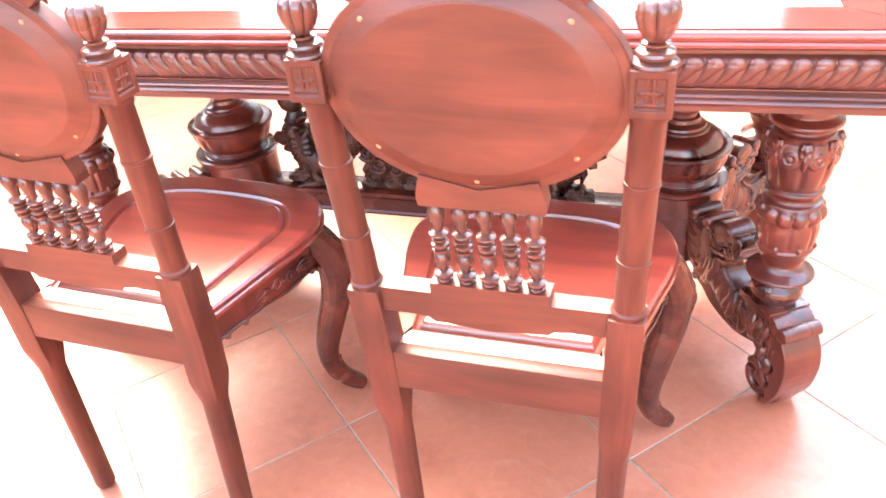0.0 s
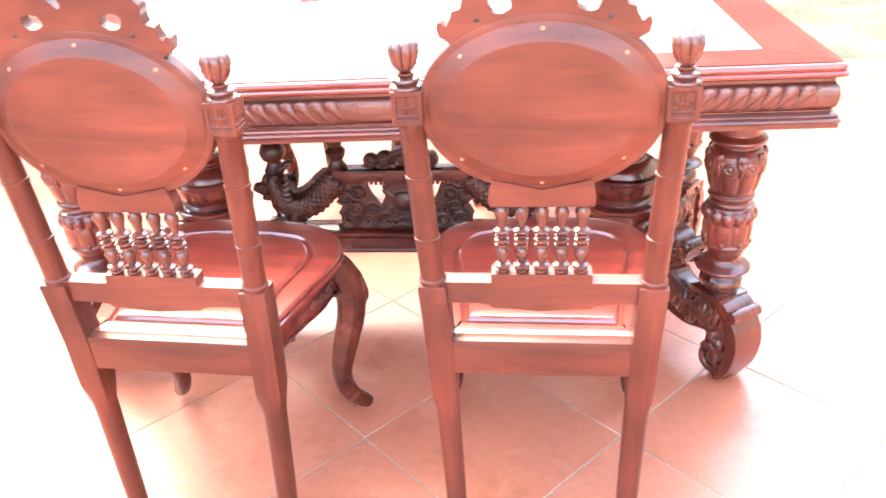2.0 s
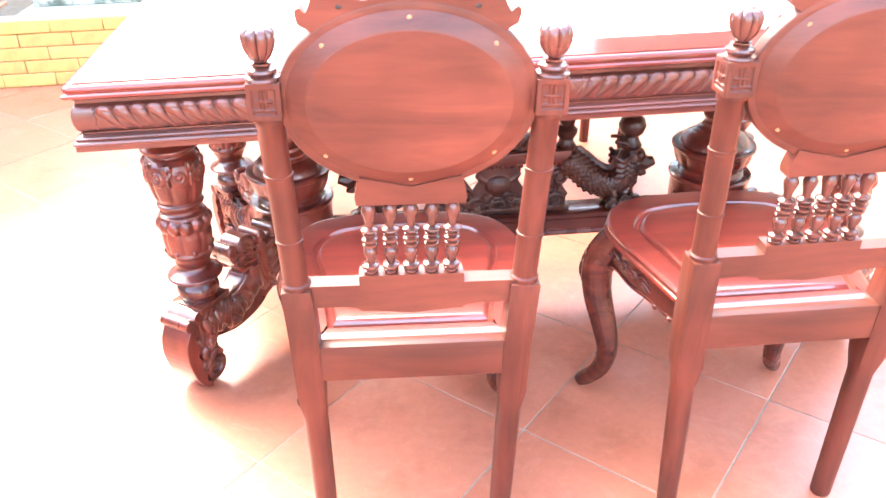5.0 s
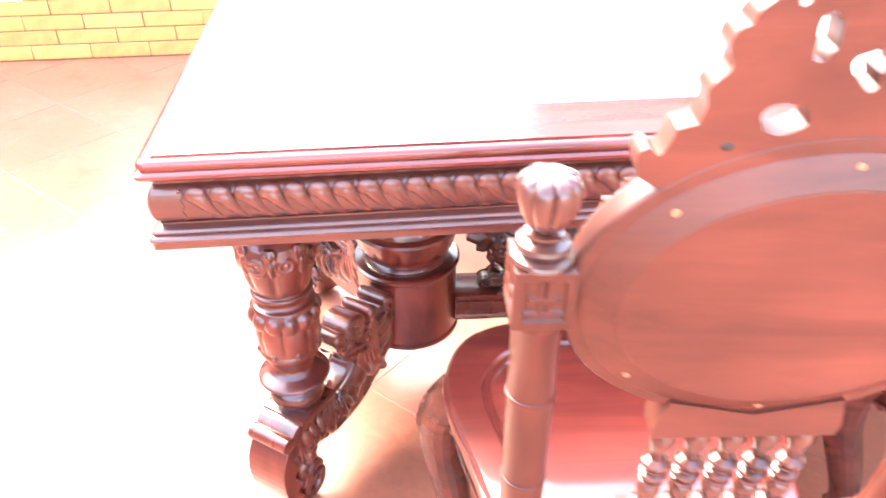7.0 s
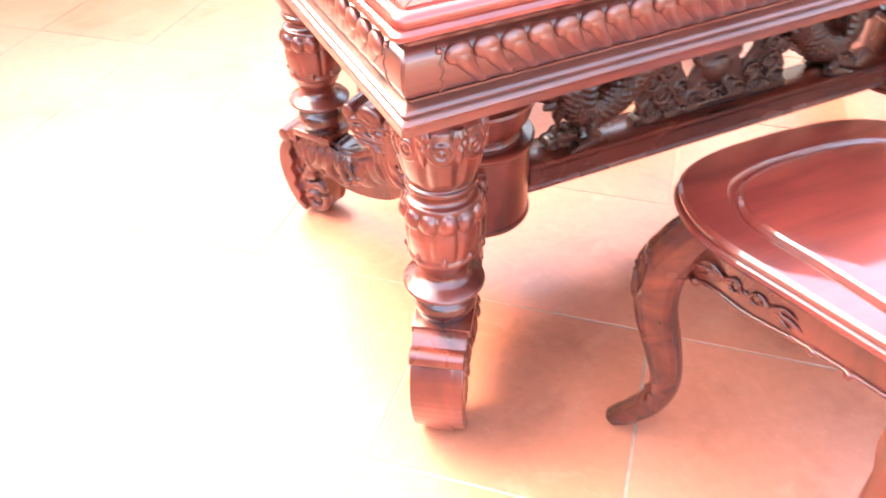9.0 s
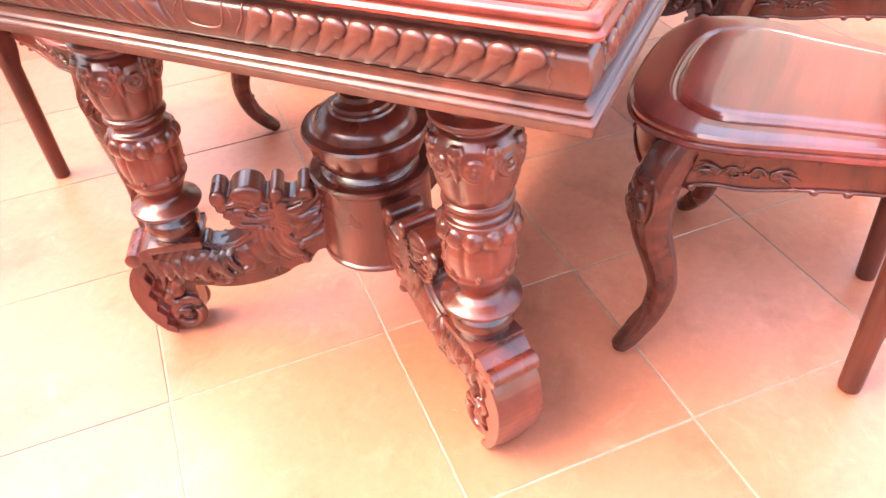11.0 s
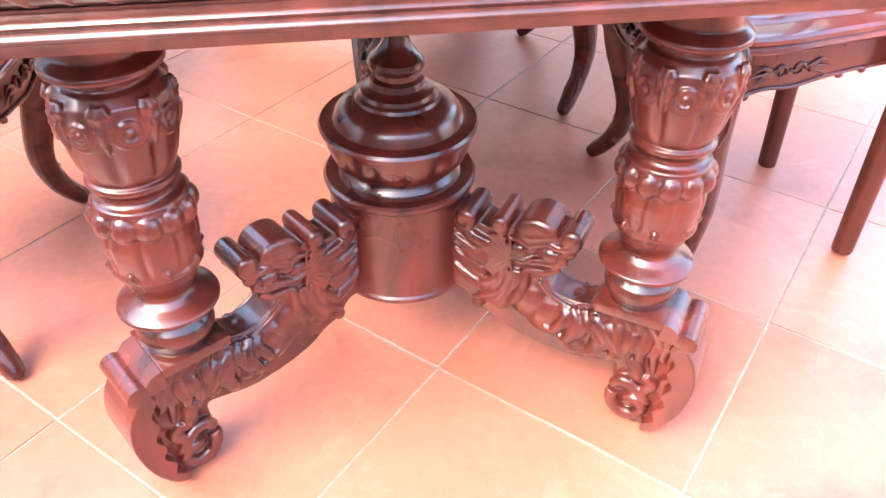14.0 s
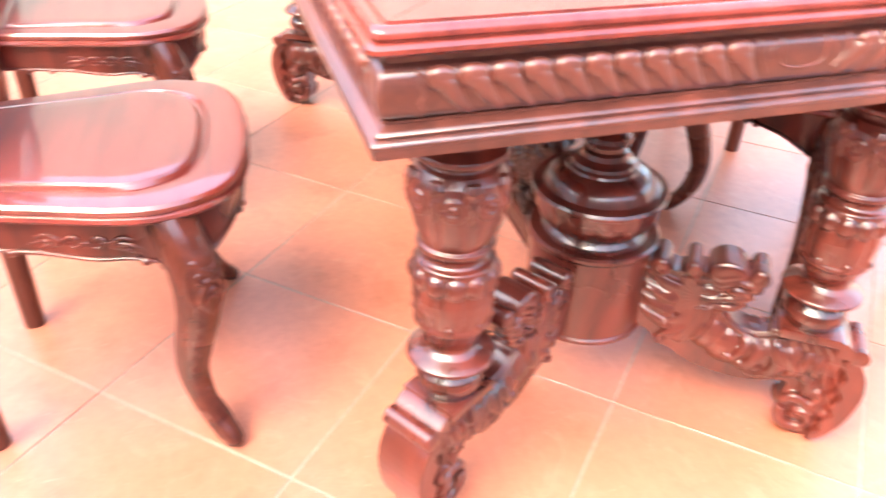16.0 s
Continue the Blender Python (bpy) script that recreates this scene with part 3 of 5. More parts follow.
def dragon_mesh():
    """Carved beast from a scrolled foot under the leg to the pedestal's drum; lies along x from the pedestal's axis."""
    thin = 0.0215

    def to3(a, b, w):
        return Vector((a, w, b))

    low = [(0.088, 0.165), (0.116, 0.151), (0.134, 0.130), (0.160, 0.121), (0.187, 0.105), (0.232, 0.094), (0.285, 0.092), (0.325, 0.102), (0.349, 0.106), (0.349, 0.080), (0.347, 0.046), (0.360, 0.016), (0.392, 0.000),
           (0.425, 0.016), (0.446, 0.060), (0.457, 0.110), (0.454, 0.150), (0.440, 0.180), (0.424, 0.198), (0.402, 0.207), (0.312, 0.206), (0.300, 0.198), (0.280, 0.1935), (0.258, 0.197), (0.241, 0.207), (0.229, 0.219),
           (0.180, 0.235), (0.088, 0.245)]
    bm = bmesh.new()
    outline = smooth_curve([(x, z, 0) for x, z in low], 4, True)
    plate(bm, [outline], 2 * thin, lambda a, b, w: to3(a, b, w - thin), 0.008)
    skull = [(0.088, 0.200), (0.180, 0.205), (0.222, 0.218), (0.241, 0.236), (0.257, 0.252), (0.267, 0.270), (0.270, 0.290), (0.256, 0.299), (0.243, 0.293), (0.218, 0.297), (0.190, 0.286), (0.165, 0.290), (0.145, 0.278), (0.114, 0.288), (0.088, 0.284)]
    plate(bm, [smooth_curve([(x, z, 0) for x, z in skull], 3, True)], 2 * 0.024, lambda a, b, w: to3(a, b, w - 0.024), 0.003)

    def roll(a, b, ra, rb, w):
        """A horn rolled across the whole breadth, rounded at both ends."""
        rings = []
        for y, k in ((-w, 0.55), (-w + 0.002, 0.82), (-w + 0.006, 1.0), (w - 0.006, 1.0), (w - 0.002, 0.82), (w, 0.55)):
            rings.append([(a + ra * k * math.cos(2 * math.pi * i / 20), y, b + rb * k * math.sin(2 * math.pi * i / 20)) for i in range(20)])
        loft(bm, rings)
    roll(0.116, 0.286, 0.0150, 0.0150, 0.036)
    roll(0.165, 0.2925, 0.0125, 0.0135, 0.036)
    roll(0.2160, 0.2915, 0.0300, 0.0235, 0.033)
    roll(0.2635, 0.2945, 0.0150, 0.0170, 0.034)
    heel = [(0.424, 0.192), (0.440, 0.179), (0.4545, 0.150), (0.4575, 0.110), (0.4460, 0.060), (0.4240, 0.022), (0.404, 0.010), (0.405, 0.024), (0.418, 0.036), (0.414, 0.054), (0.427, 0.072), (0.420, 0.092), (0.430, 0.112), (0.419, 0.134), (0.426, 0.154), (0.415, 0.176)]
    plate(bm, [smooth_curve([(x, z, 0) for x, z in heel], 3, True)], 0.080, lambda a, b, w: to3(a, b, w - 0.040), 0.003)
    torso = ((0.214, 0.170, 0.042), (0.243, 0.155, 0.045), (0.278, 0.149, 0.046), (0.312, 0.154, 0.045), (0.345, 0.158, 0.043), (0.372, 0.154, 0.043), (0.396, 0.120, 0.038), (0.392, 0.060, 0.038))
    for x, z, r in torso:                                        # rounded body under the carving
        ball(bm, (x, 0, z), r, (1, 0.80, 1), 20)
    up = Vector((0, 1, 0))
    for side in (-1, 1):
        def on(a, b, lift=0.0):
            bulge = max(0.80 * math.sqrt(max(0.0, r * r - (a - x) ** 2 - (b - z) ** 2)) for x, z, r in torso)
            return to3(a, b, side * (max(0.0245, bulge) + lift))

        def lock(pts, r, lift=0.002, seg=8, blunt=0.12):
            c = smooth_curve([(p[0], p[1], 0) for p in pts], 5)
            m = len(c) - 1
            tube(bm, [on(p.x, p.y, lift) for p in c], [max(0.0014, 1.22 * r * math.sin(math.pi * (blunt + (0.98 - blunt) * i / m)) ** 0.7) for i in range(m + 1)], seg, 0.9, up)

        for a, b, r in ((0.121, 0.279, 0.0085), (0.169, 0.281, 0.0070)):           # beads that close the rolls
            ball(bm, on(a, b, 0.006), r, (1, 1, 0.9), 10)
        lock([(0.268, 0.289), (0.250, 0.281), (0.232, 0.284), (0.210, 0.274), (0.192, 0.277), (0.176, 0.272)], 0.0052, 0.005, 8, 0.3)   # brow
        lock([(0.240, 0.296), (0.222, 0.291), (0.206, 0.286), (0.190, 0.292)], 0.0040, 0.006)
        lock([(0.262, 0.262), (0.246, 0.252), (0.224, 0.249), (0.202, 0.243), (0.186, 0.244), (0.176, 0.238)], 0.0050, 0.004, 8, 0.25)  # lip
        lock([(0.252, 0.247), (0.236, 0.233), (0.216, 0.230), (0.200, 0.226)], 0.0060, 0.001, 8, 0.3)
        ball(bm, on(0.262, 0.277, 0.002), 0.0110, (1, 0.8, 1), 12)         # nostril
        ball(bm, on(0.253, 0.265, 0.003), 0.0070, (1, 0.8, 1), 10)
        ball(bm, on(0.236, 0.263, -0.001), 0.0130, (1.25, 0.75, 0.85), 12)
        ball(bm, on(0.210, 0.266, 0.001), 0.0095, (1.1, 0.9, 0.9), 12)     # eye
        ball(bm, on(0.196, 0.256, -0.001), 0.0120, (1.2, 0.7, 0.9), 12)    # cheek
        fan = [(0.183, 0.252), (0.176, 0.268), (0.170, 0.285), (0.160, 0.275), (0.150, 0.272), (0.155, 0.262), (0.143, 0.250), (0.140, 0.232), (0.149, 0.236), (0.146, 0.216), (0.158, 0.204), (0.172, 0.206), (0.180, 0.220), (0.186, 0.236)]
        plate(bm, [fan if side > 0 else fan[::-1]], 0.006, lambda a, b, w: to3(a, b, side * (0.0255 + w)), 0.001)
        for k in range(11):                                      # fine ribs of the ear
            an = radians(100 + 17 * k)
            ln = 0.030 + 0.010 * abs(math.sin(an))
            tube(bm, [on(0.187 + q * math.cos(an) * 1.05, 0.244 + q * math.sin(an) * 0.95, 0.0062) for q in (0.008, ln * 0.6, ln)], [0.0016, 0.0023, 0.0014], 6)
        for b, r in ((0.266, 0.0105), (0.241, 0.0125), (0.216, 0.0120), (0.190, 0.0100)):   # mane
            lock([(0.150, b - 0.014), (0.134, b - 0.010), (0.116, b - 0.002), (0.096, b + 0.010)], r, 0.000, 8, 0.25)
        lock([(0.142, 0.243), (0.120, 0.236), (0.100, 0.244)], 0.0040, 0.008)
        for k in range(4):                                       # beard
            lock([(0.206 - 0.012 * k, 0.226 - 0.003 * k), (0.203 - 0.012 * k, 0.196), (0.190 - 0.012 * k, 0.166), (0.168 - 0.010 * k, 0.140 + 0.003 * k)], 0.0078, 0.001, 8, 0.2)
        lock([(0.178, 0.186), (0.162, 0.172), (0.146, 0.160), (0.134, 0.150)], 0.0070, 0.004)
        lock([(0.172, 0.206), (0.158, 0.194), (0.146, 0.186), (0.136, 0.186)], 0.0065, 0.004)
        ball(bm, on(0.141, 0.178, 0.004), 0.0092, (1, 1, 1), 12)
        ball(bm, on(0.138, 0.141, 0.000), 0.0098, (1, 1, 1), 12)
        lock([(0.226, 0.214), (0.242, 0.199), (0.260, 0.190), (0.282, 0.186), (0.304, 0.192)], 0.0032, 0.002, 6, 0.35)   # rim of the saddle
        for top, tip, r in (((0.262, 0.186), (0.252, 0.142), 0.0072), ((0.276, 0.187), (0.272, 0.134), 0.0078), ((0.291, 0.188), (0.286, 0.146), 0.0066), ((0.306, 0.194), (0.320, 0.140), 0.0090), ((0.320, 0.198), (0.338, 0.128), 0.0090)):
            (x0, z0), (x1, z1) = top, tip                        # tufts over the shoulder, hooked at their ends
            lock([(x0, z0), (x0 + 0.010, z0 - 0.3 * (z0 - z1)), (x1 + 0.012, z1 + 0.30 * (z0 - z1)), (x1 + 0.002, z1), (x1 - 0.010, z1 + 0.006)], r, 0.002, 8, 0.2)
        lock([(0.310, 0.176), (0.322, 0.152), (0.314, 0.126), (0.294, 0.116), (0.278, 0.124), (0.280, 0.140)], 0.0090, 0.002, 8, 0.2)   # great curl
        ball(bm, on(0.292, 0.133, -0.003), 0.0110, (1.1, 0.8, 0.9), 12)
        for x0, bend, end, r in ((0.336, 0.010, (0.346, 0.130), 0.0085), (0.352, 0.014, (0.366, 0.118), 0.0092), (0.368, 0.016, (0.384, 0.108), 0.0088), (0.384, 0.018, (0.402, 0.118), 0.0078), (0.398, 0.014, (0.414, 0.140), 0.0066)):
            lock([(x0, 0.202), (x0 + bend, 0.178), (x0 + bend * 0.7, 0.152), end], r, 0.002, 8, 0.2)   # flames down the haunch
        lock([(0.366, 0.136), (0.380, 0.122), (0.378, 0.104), (0.394, 0.092)], 0.0090, 0.004, 8, 0.2)
        lock([(0.372, 0.126), (0.384, 0.114), (0.384, 0.100)], 0.0035, 0.010)
        lock([(0.392, 0.110), (0.404, 0.092), (0.394, 0.074), (0.408, 0.056)], 0.0078, 0.002, 8, 0.2)
        sp = spiral(0.95, 0.030, 0.012, 26, 0.380, 0.044, radians(150), 1)     # scroll of the foot
        tube(bm, [on(p[0], p[1], 0.001) for p in sp], [0.0105 - 0.004 * i / 26 for i in range(27)], 8, 0.9, up)
        lock([(0.350, 0.070), (0.364, 0.084), (0.384, 0.078), (0.402, 0.062)], 0.0080, 0.003, 8, 0.2)
        ball(bm, on(0.378, 0.044, -0.004), 0.0120, (1.1, 0.8, 0.8), 12)
    me = fused(bm, 0.0018, 1)
    pl = bmesh.new()                                             # seat under the baluster
    box(pl, (0.309, -0.044, 0.2085), (0.400, 0.044, 0.224), 0.002, 2)
    finish(pl)
    seat = bpy.data.meshes.new("base_plate")
    pl.to_mesh(seat)
    pl.free()
    rb = bmesh.new()
    tube(rb, [to3(0.432, 0.1950, w) for w in (-0.0415, -0.0395, 0.0395, 0.0415)], [0.011, 0.0150, 0.0150, 0.011], 14)
    ramp_side = [(0.398, 0.190), (0.398, 0.2195), (0.412, 0.2165), (0.424, 0.204), (0.436, 0.190)]
    plate(rb, [ramp_side], 0.080, lambda a, b, w: to3(a, b, w - 0.040), 0.002)
    finish(rb)
    scroll = bpy.data.meshes.new("scroll_roll")
    rb.to_mesh(scroll)
    rb.free()
    return me, seat, scroll


def pedestal(table, sx):
    bm = bmesh.new()
    at = (sx * PED, 0, -0.014)

    def lobes(a, z):
        return -0.05 * abs(math.cos(7 * a)) ** 8 if 0.352 < z < 0.392 else 0
    lathe(bm, [(r * 1.09, z) for r, z in [(0.050, 0.166), (0.090, 0.164), (0.095, 0.167), (0.095, 0.173), (0.0915, 0.176), (0.0915, 0.318), (0.095, 0.321), (0.0975, 0.326), (0.0975, 0.331), (0.094, 0.334),
               (0.078, 0.331), (0.074, 0.333), (0.077, 0.338), (0.074, 0.343), (0.071, 0.346), (0.075, 0.350), (0.083, 0.360), (0.089, 0.375), (0.092, 0.390), (0.092, 0.398), (0.097, 0.402), (0.0985, 0.408),
               (0.096, 0.412), (0.085, 0.411), (0.080, 0.413), (0.077, 0.424), (0.070, 0.434), (0.060, 0.440), (0.052, 0.443), (0.050, 0.447), (0.046, 0.450), (0.044, 0.455), (0.038, 0.458), (0.034, 0.462), (0.032, 0.470),
               (0.026, 0.473), (0.026, 0.480), (0.032, 0.484), (0.0345, 0.491), (0.033, 0.498), (0.026, 0.505), (0.018, 0.516), (0.014, 0.530), (0.013, 0.560), (0.020, 0.600), (0.024, 0.674)]], at, 56, lobes)
    part("pedestal", bm, WOOD_DARK, table, "turned urn on a plain drum", 26).matrix_basis = BASE


def cloud(bm, x, z, r, hand, y=0.0, depth=0.016):
    """A carved cloud curl with both faces."""
    for side in (-1, 1):
        sp = spiral(1.4, r, r * 0.2, 18, x, z, radians(200), hand)
        tube(bm, [(p[0], y + side * depth * 0.80, p[1]) for p in sp], [r * 0.25 * (1 - 0.5 * i / 18) for i in range(19)], 6)
    n = 14
    loft(bm, [[(x + q * r * math.cos(2 * math.pi * i / n), y + w, z + q * r * math.sin(2 * math.pi * i / n)) for i in range(n)] for q, w in ((0.8, -depth * 0.62), (1.02, -depth * 0.4), (1.02, depth * 0.4), (0.8, depth * 0.62))])


def stretcher(table):
    x0 = PED - 0.095
    bm = bmesh.new()
    prof = [(-0.030, 0.190), (-0.038, 0.192), (-0.040, 0.198), (-0.036, 0.203), (-0.036, 0.207), (-0.041, 0.210), (-0.041, 0.238), (-0.037, 0.241), (-0.037, 0.246), (-0.042, 0.249), (-0.042, 0.253), (-0.039, 0.255)]
    prof = prof + [(-y, z) for y, z in prof[::-1]]
    loft(bm, [[(x, y, z - 0.020) for y, z in prof] for x in (-x0, x0)])
    beam = part("stretcher", bm, WOOD_RAIL, table)
    beam.matrix_basis = BASE
    bm = bmesh.new()                                             # openwork of clouds round a crab and lotus
    cx = -0.018
    drop = Matrix.Translation((0, 0, -0.022))
    rnd = random.Random(4)
    for x, z, r in ((-0.155, 0.283, 0.026), (-0.105, 0.280, 0.024), (-0.055, 0.278, 0.023), (0.0, 0.276, 0.022), (0.055, 0.278, 0.023), (0.105, 0.280, 0.024), (0.155, 0.283, 0.026),
                    (-0.135, 0.318, 0.024), (0.135, 0.318, 0.024), (-0.088, 0.312, 0.020), (0.088, 0.312, 0.020), (-0.16, 0.350, 0.024), (0.16, 0.350, 0.024),
                    (-0.125, 0.362, 0.021), (0.125, 0.362, 0.021), (-0.185, 0.376, 0.020), (0.185, 0.376, 0.020), (-0.030, 0.300, 0.018), (0.030, 0.300, 0.018)):
        cloud(bm, cx + x, z, r, 1 if x < 0 else -1)
    ball(bm, (cx, 0, 0.335), 0.034, (1.1, 0.6, 0.9), 14)
    for s in (-1, 1):
        tube(bm, smooth_curve([(cx + s * 0.03, 0, 0.345), (cx + s * 0.052, 0, 0.362), (cx + s * 0.046, 0, 0.384), (cx + s * 0.025, 0, 0.392)], 5), 0.009, 7)
        for k in range(3):
            tube(bm, smooth_curve([(cx + s * 0.02, 0, 0.325 - 0.01 * k), (cx + s * (0.045 + 0.008 * k), 0, 0.330 - 0.014 * k), (cx + s * (0.052 + 0.008 * k), 0, 0.310 - 0.014 * k)], 4), 0.006, 6)
    box(bm, (cx - 0.19, -0.016, 0.254), (cx + 0.19, 0.016, 0.272), 0.004)
    field = [(-0.165, 0.262), (-0.186, 0.300), (-0.166, 0.332), (-0.190, 0.366), (-0.182, 0.398)]
    field = field + [(-x, z) for x, z in field[::-1]]
    gap = [(-0.102, 0.393), (-0.042, 0.393), (-0.046, 0.362), (-0.066, 0.322), (-0.088, 0.356)]
    plate(bm, [field, gap, [(-x, z) for x, z in gap[::-1]]], 0.012, lambda a, b, w: Vector((cx + a, w - 0.006, b)), 0.001)
    bm.transform(drop)
    piece("cloud_panel", fused(bm, 0.0018, 1), WOOD_BLACKISH, beam, "openwork carving of clouds and a crab")
    bm = bmesh.new()
    box(bm, (cx - 0.185, -0.026, 0.398), (cx + 0.185, 0.026, 0.430), 0.004)
    for side in (-1, 1):
        for k in range(30):
            ball(bm, (cx - 0.183 + 0.0126 * k, side * 0.022, 0.3945), 0.0055, (1, 1, 1), 6)
    bm.transform(drop)
    part("top_bar", bm, WOOD_RAIL, beam)
    bm = bmesh.new()                                             # carved cresting above the bar
    for x, r in ((-0.10, 0.020), (-0.062, 0.024), (-0.02, 0.028), (0.022, 0.024), (0.06, 0.020)):
        cloud(bm, x, 0.438 + r * 0.7, r, 1 if x < -0.02 else -1)
    for k in range(9):
        ball(bm, (cx - 0.08 + 0.02 * k, 0.018 * (-1) ** k, 0.442), 0.011, (1, 0.8, 0.8), 8)
    bm.transform(drop)
    piece("cresting", fused(bm, 0.0019, 1), WOOD_BLACKISH, beam)
    for s in (-1, 1):                                            # little turned posts and the two dragons
        bm = bmesh.new()
        lathe(bm, [(0.024, 0.427), (0.027, 0.437), (0.020, 0.446), (0.018, 0.455), (0.026, 0.468), (0.028, 0.480), (0.018, 0.492), (0.022, 0.505), (0.030, 0.530), (0.024, 0.56), (0.02, 0.660)], (cx + s * 0.175, 0, 0), 18)
        bm.transform(drop)
        part("turned_post", bm, WOOD_BLACKISH, beam)
        bm = bmesh.new()
        path = smooth_curve([(cx + s * 0.17, 0, 0.405), (cx + s * 0.205, 0, 0.375), (cx + s * 0.25, 0, 0.335), (cx + s * 0.30, 0, 0.322), (cx + s * 0.335, 0, 0.345), (cx + s * 0.345, 0, 0.385)], 7)
        m = len(path) - 1
        tube(bm, path, [0.036 - 0.012 * abs(i / m - 0.35) for i in range(m + 1)], 12, 1.0, (0, 1, 0))
        for i in range(2, m, 1):                                 # spines and scales
            p, t = path[i], (path[min(i + 1, m)] - path[i - 1]).normalized()
            nn = Vector((-t.z * s, 0, t.x * s))
            nn = nn if nn.z > 0 else -nn
            r0 = 0.036 - 0.012 * abs(i / m - 0.35)
            tube(bm, [p + nn * (r0 - 0.004), p + nn * (r0 + 0.009) + t * 0.003, p + nn * (r0 + 0.019) + t * 0.009], [0.008, 0.0055, 0.001], 5)
            for side in (-1, 1):
                for an in (20, 48, 76, 104, 132):
                    an += 14 * (i % 2)
                    ball(bm, p + (nn * math.cos(radians(an)) + Vector((0, side, 0)) * math.sin(radians(an))) * (r0 - 0.001), 0.0078, (1, 1, 1), 6)
        hd = Vector((cx + s * 0.352, 0, 0.395))
        ball(bm, hd, 0.034, (1.1, 0.85, 0.9), 12)
        tube(bm, [hd + Vector((s * 0.01, 0, -0.01)), hd + Vector((s * 0.04, 0, -0.022)), hd + Vector((s * 0.060, 0, -0.016))], [0.024, 0.02, 0.013], 8)
        tube(bm, [hd + Vector((s * 0.0, 0, -0.03)), hd + Vector((s * 0.03, 0, -0.05)), hd + Vector((s * 0.042, 0, -0.05))], [0.015, 0.011, 0.006], 7)
        for side in (-1, 1):
            ball(bm, hd + Vector((s * 0.015, side * 0.026, 0.012)), 0.009, (1, 1, 1), 7)
            tube(bm, smooth_curve([hd + Vector((-s * 0.01, side * 0.015, 0.02)), hd + Vector((-s * 0.03, side * 0.022, 0.045)), hd + Vector((-s * 0.055, side * 0.02, 0.05))], 4), 0.006, 6)
            for k in range(4):
                tube(bm, smooth_curve([hd + Vector((-s * 0.01, side * 0.02, 0.01 - 0.014 * k)), hd + Vector((-s * 0.035, side * 0.034, -0.014 * k)), hd + Vector((-s * 0.05, side * 0.03, 0.012 - 0.018 * k))], 4), 0.007, 6)
            leg = smooth_curve([(cx + s * 0.285, side * 0.024, 0.325), (cx + s * 0.305, side * 0.03, 0.295), (cx + s * 0.290, side * 0.03, 0.272), (cx + s * 0.33, side * 0.03, 0.262)], 5)
            tube(bm, leg, 0.012, 7)
            for k in range(3):
                tube(bm, [(cx + s * 0.32, side * 0.03, 0.264), (cx + s * (0.345 + 0.004 * k), side * (0.018 + 0.012 * k), 0.260)], [0.008, 0.004], 6)
        tube(bm, [(cx + s * 0.345, 0, 0.385), (cx + s * 0.362, 0, 0.32), (cx + s * 0.355, 0, 0.262)], [0.016, 0.012, 0.022], 8)
        for k in range(5):
            cloud(bm, cx + s * (0.335 + 0.02 * (k % 3)), 0.268 + 0.012 * (k // 3), 0.014, s, 0.0, 0.02)
        bm.transform(drop)
        piece("dragon_figure", fused(bm, 0.0020, 1), WOOD_BLACKISH, beam, "small openwork dragon over the stretcher")
        bm = bmesh.new()
        lathe(bm, [(0.022, 0.418), (0.030, 0.428), (0.022, 0.440), (0.018, 0.452), (0.030, 0.462), (0.036, 0.480), (0.030, 0.498), (0.020, 0.506), (0.030, 0.522), (0.036, 0.545), (0.026, 0.57), (0.024, 0.66)], (cx + s * 0.345, 0, 0), 18)
        bm.transform(drop)
        part("turned_post", bm, WOOD_BLACKISH, beam)


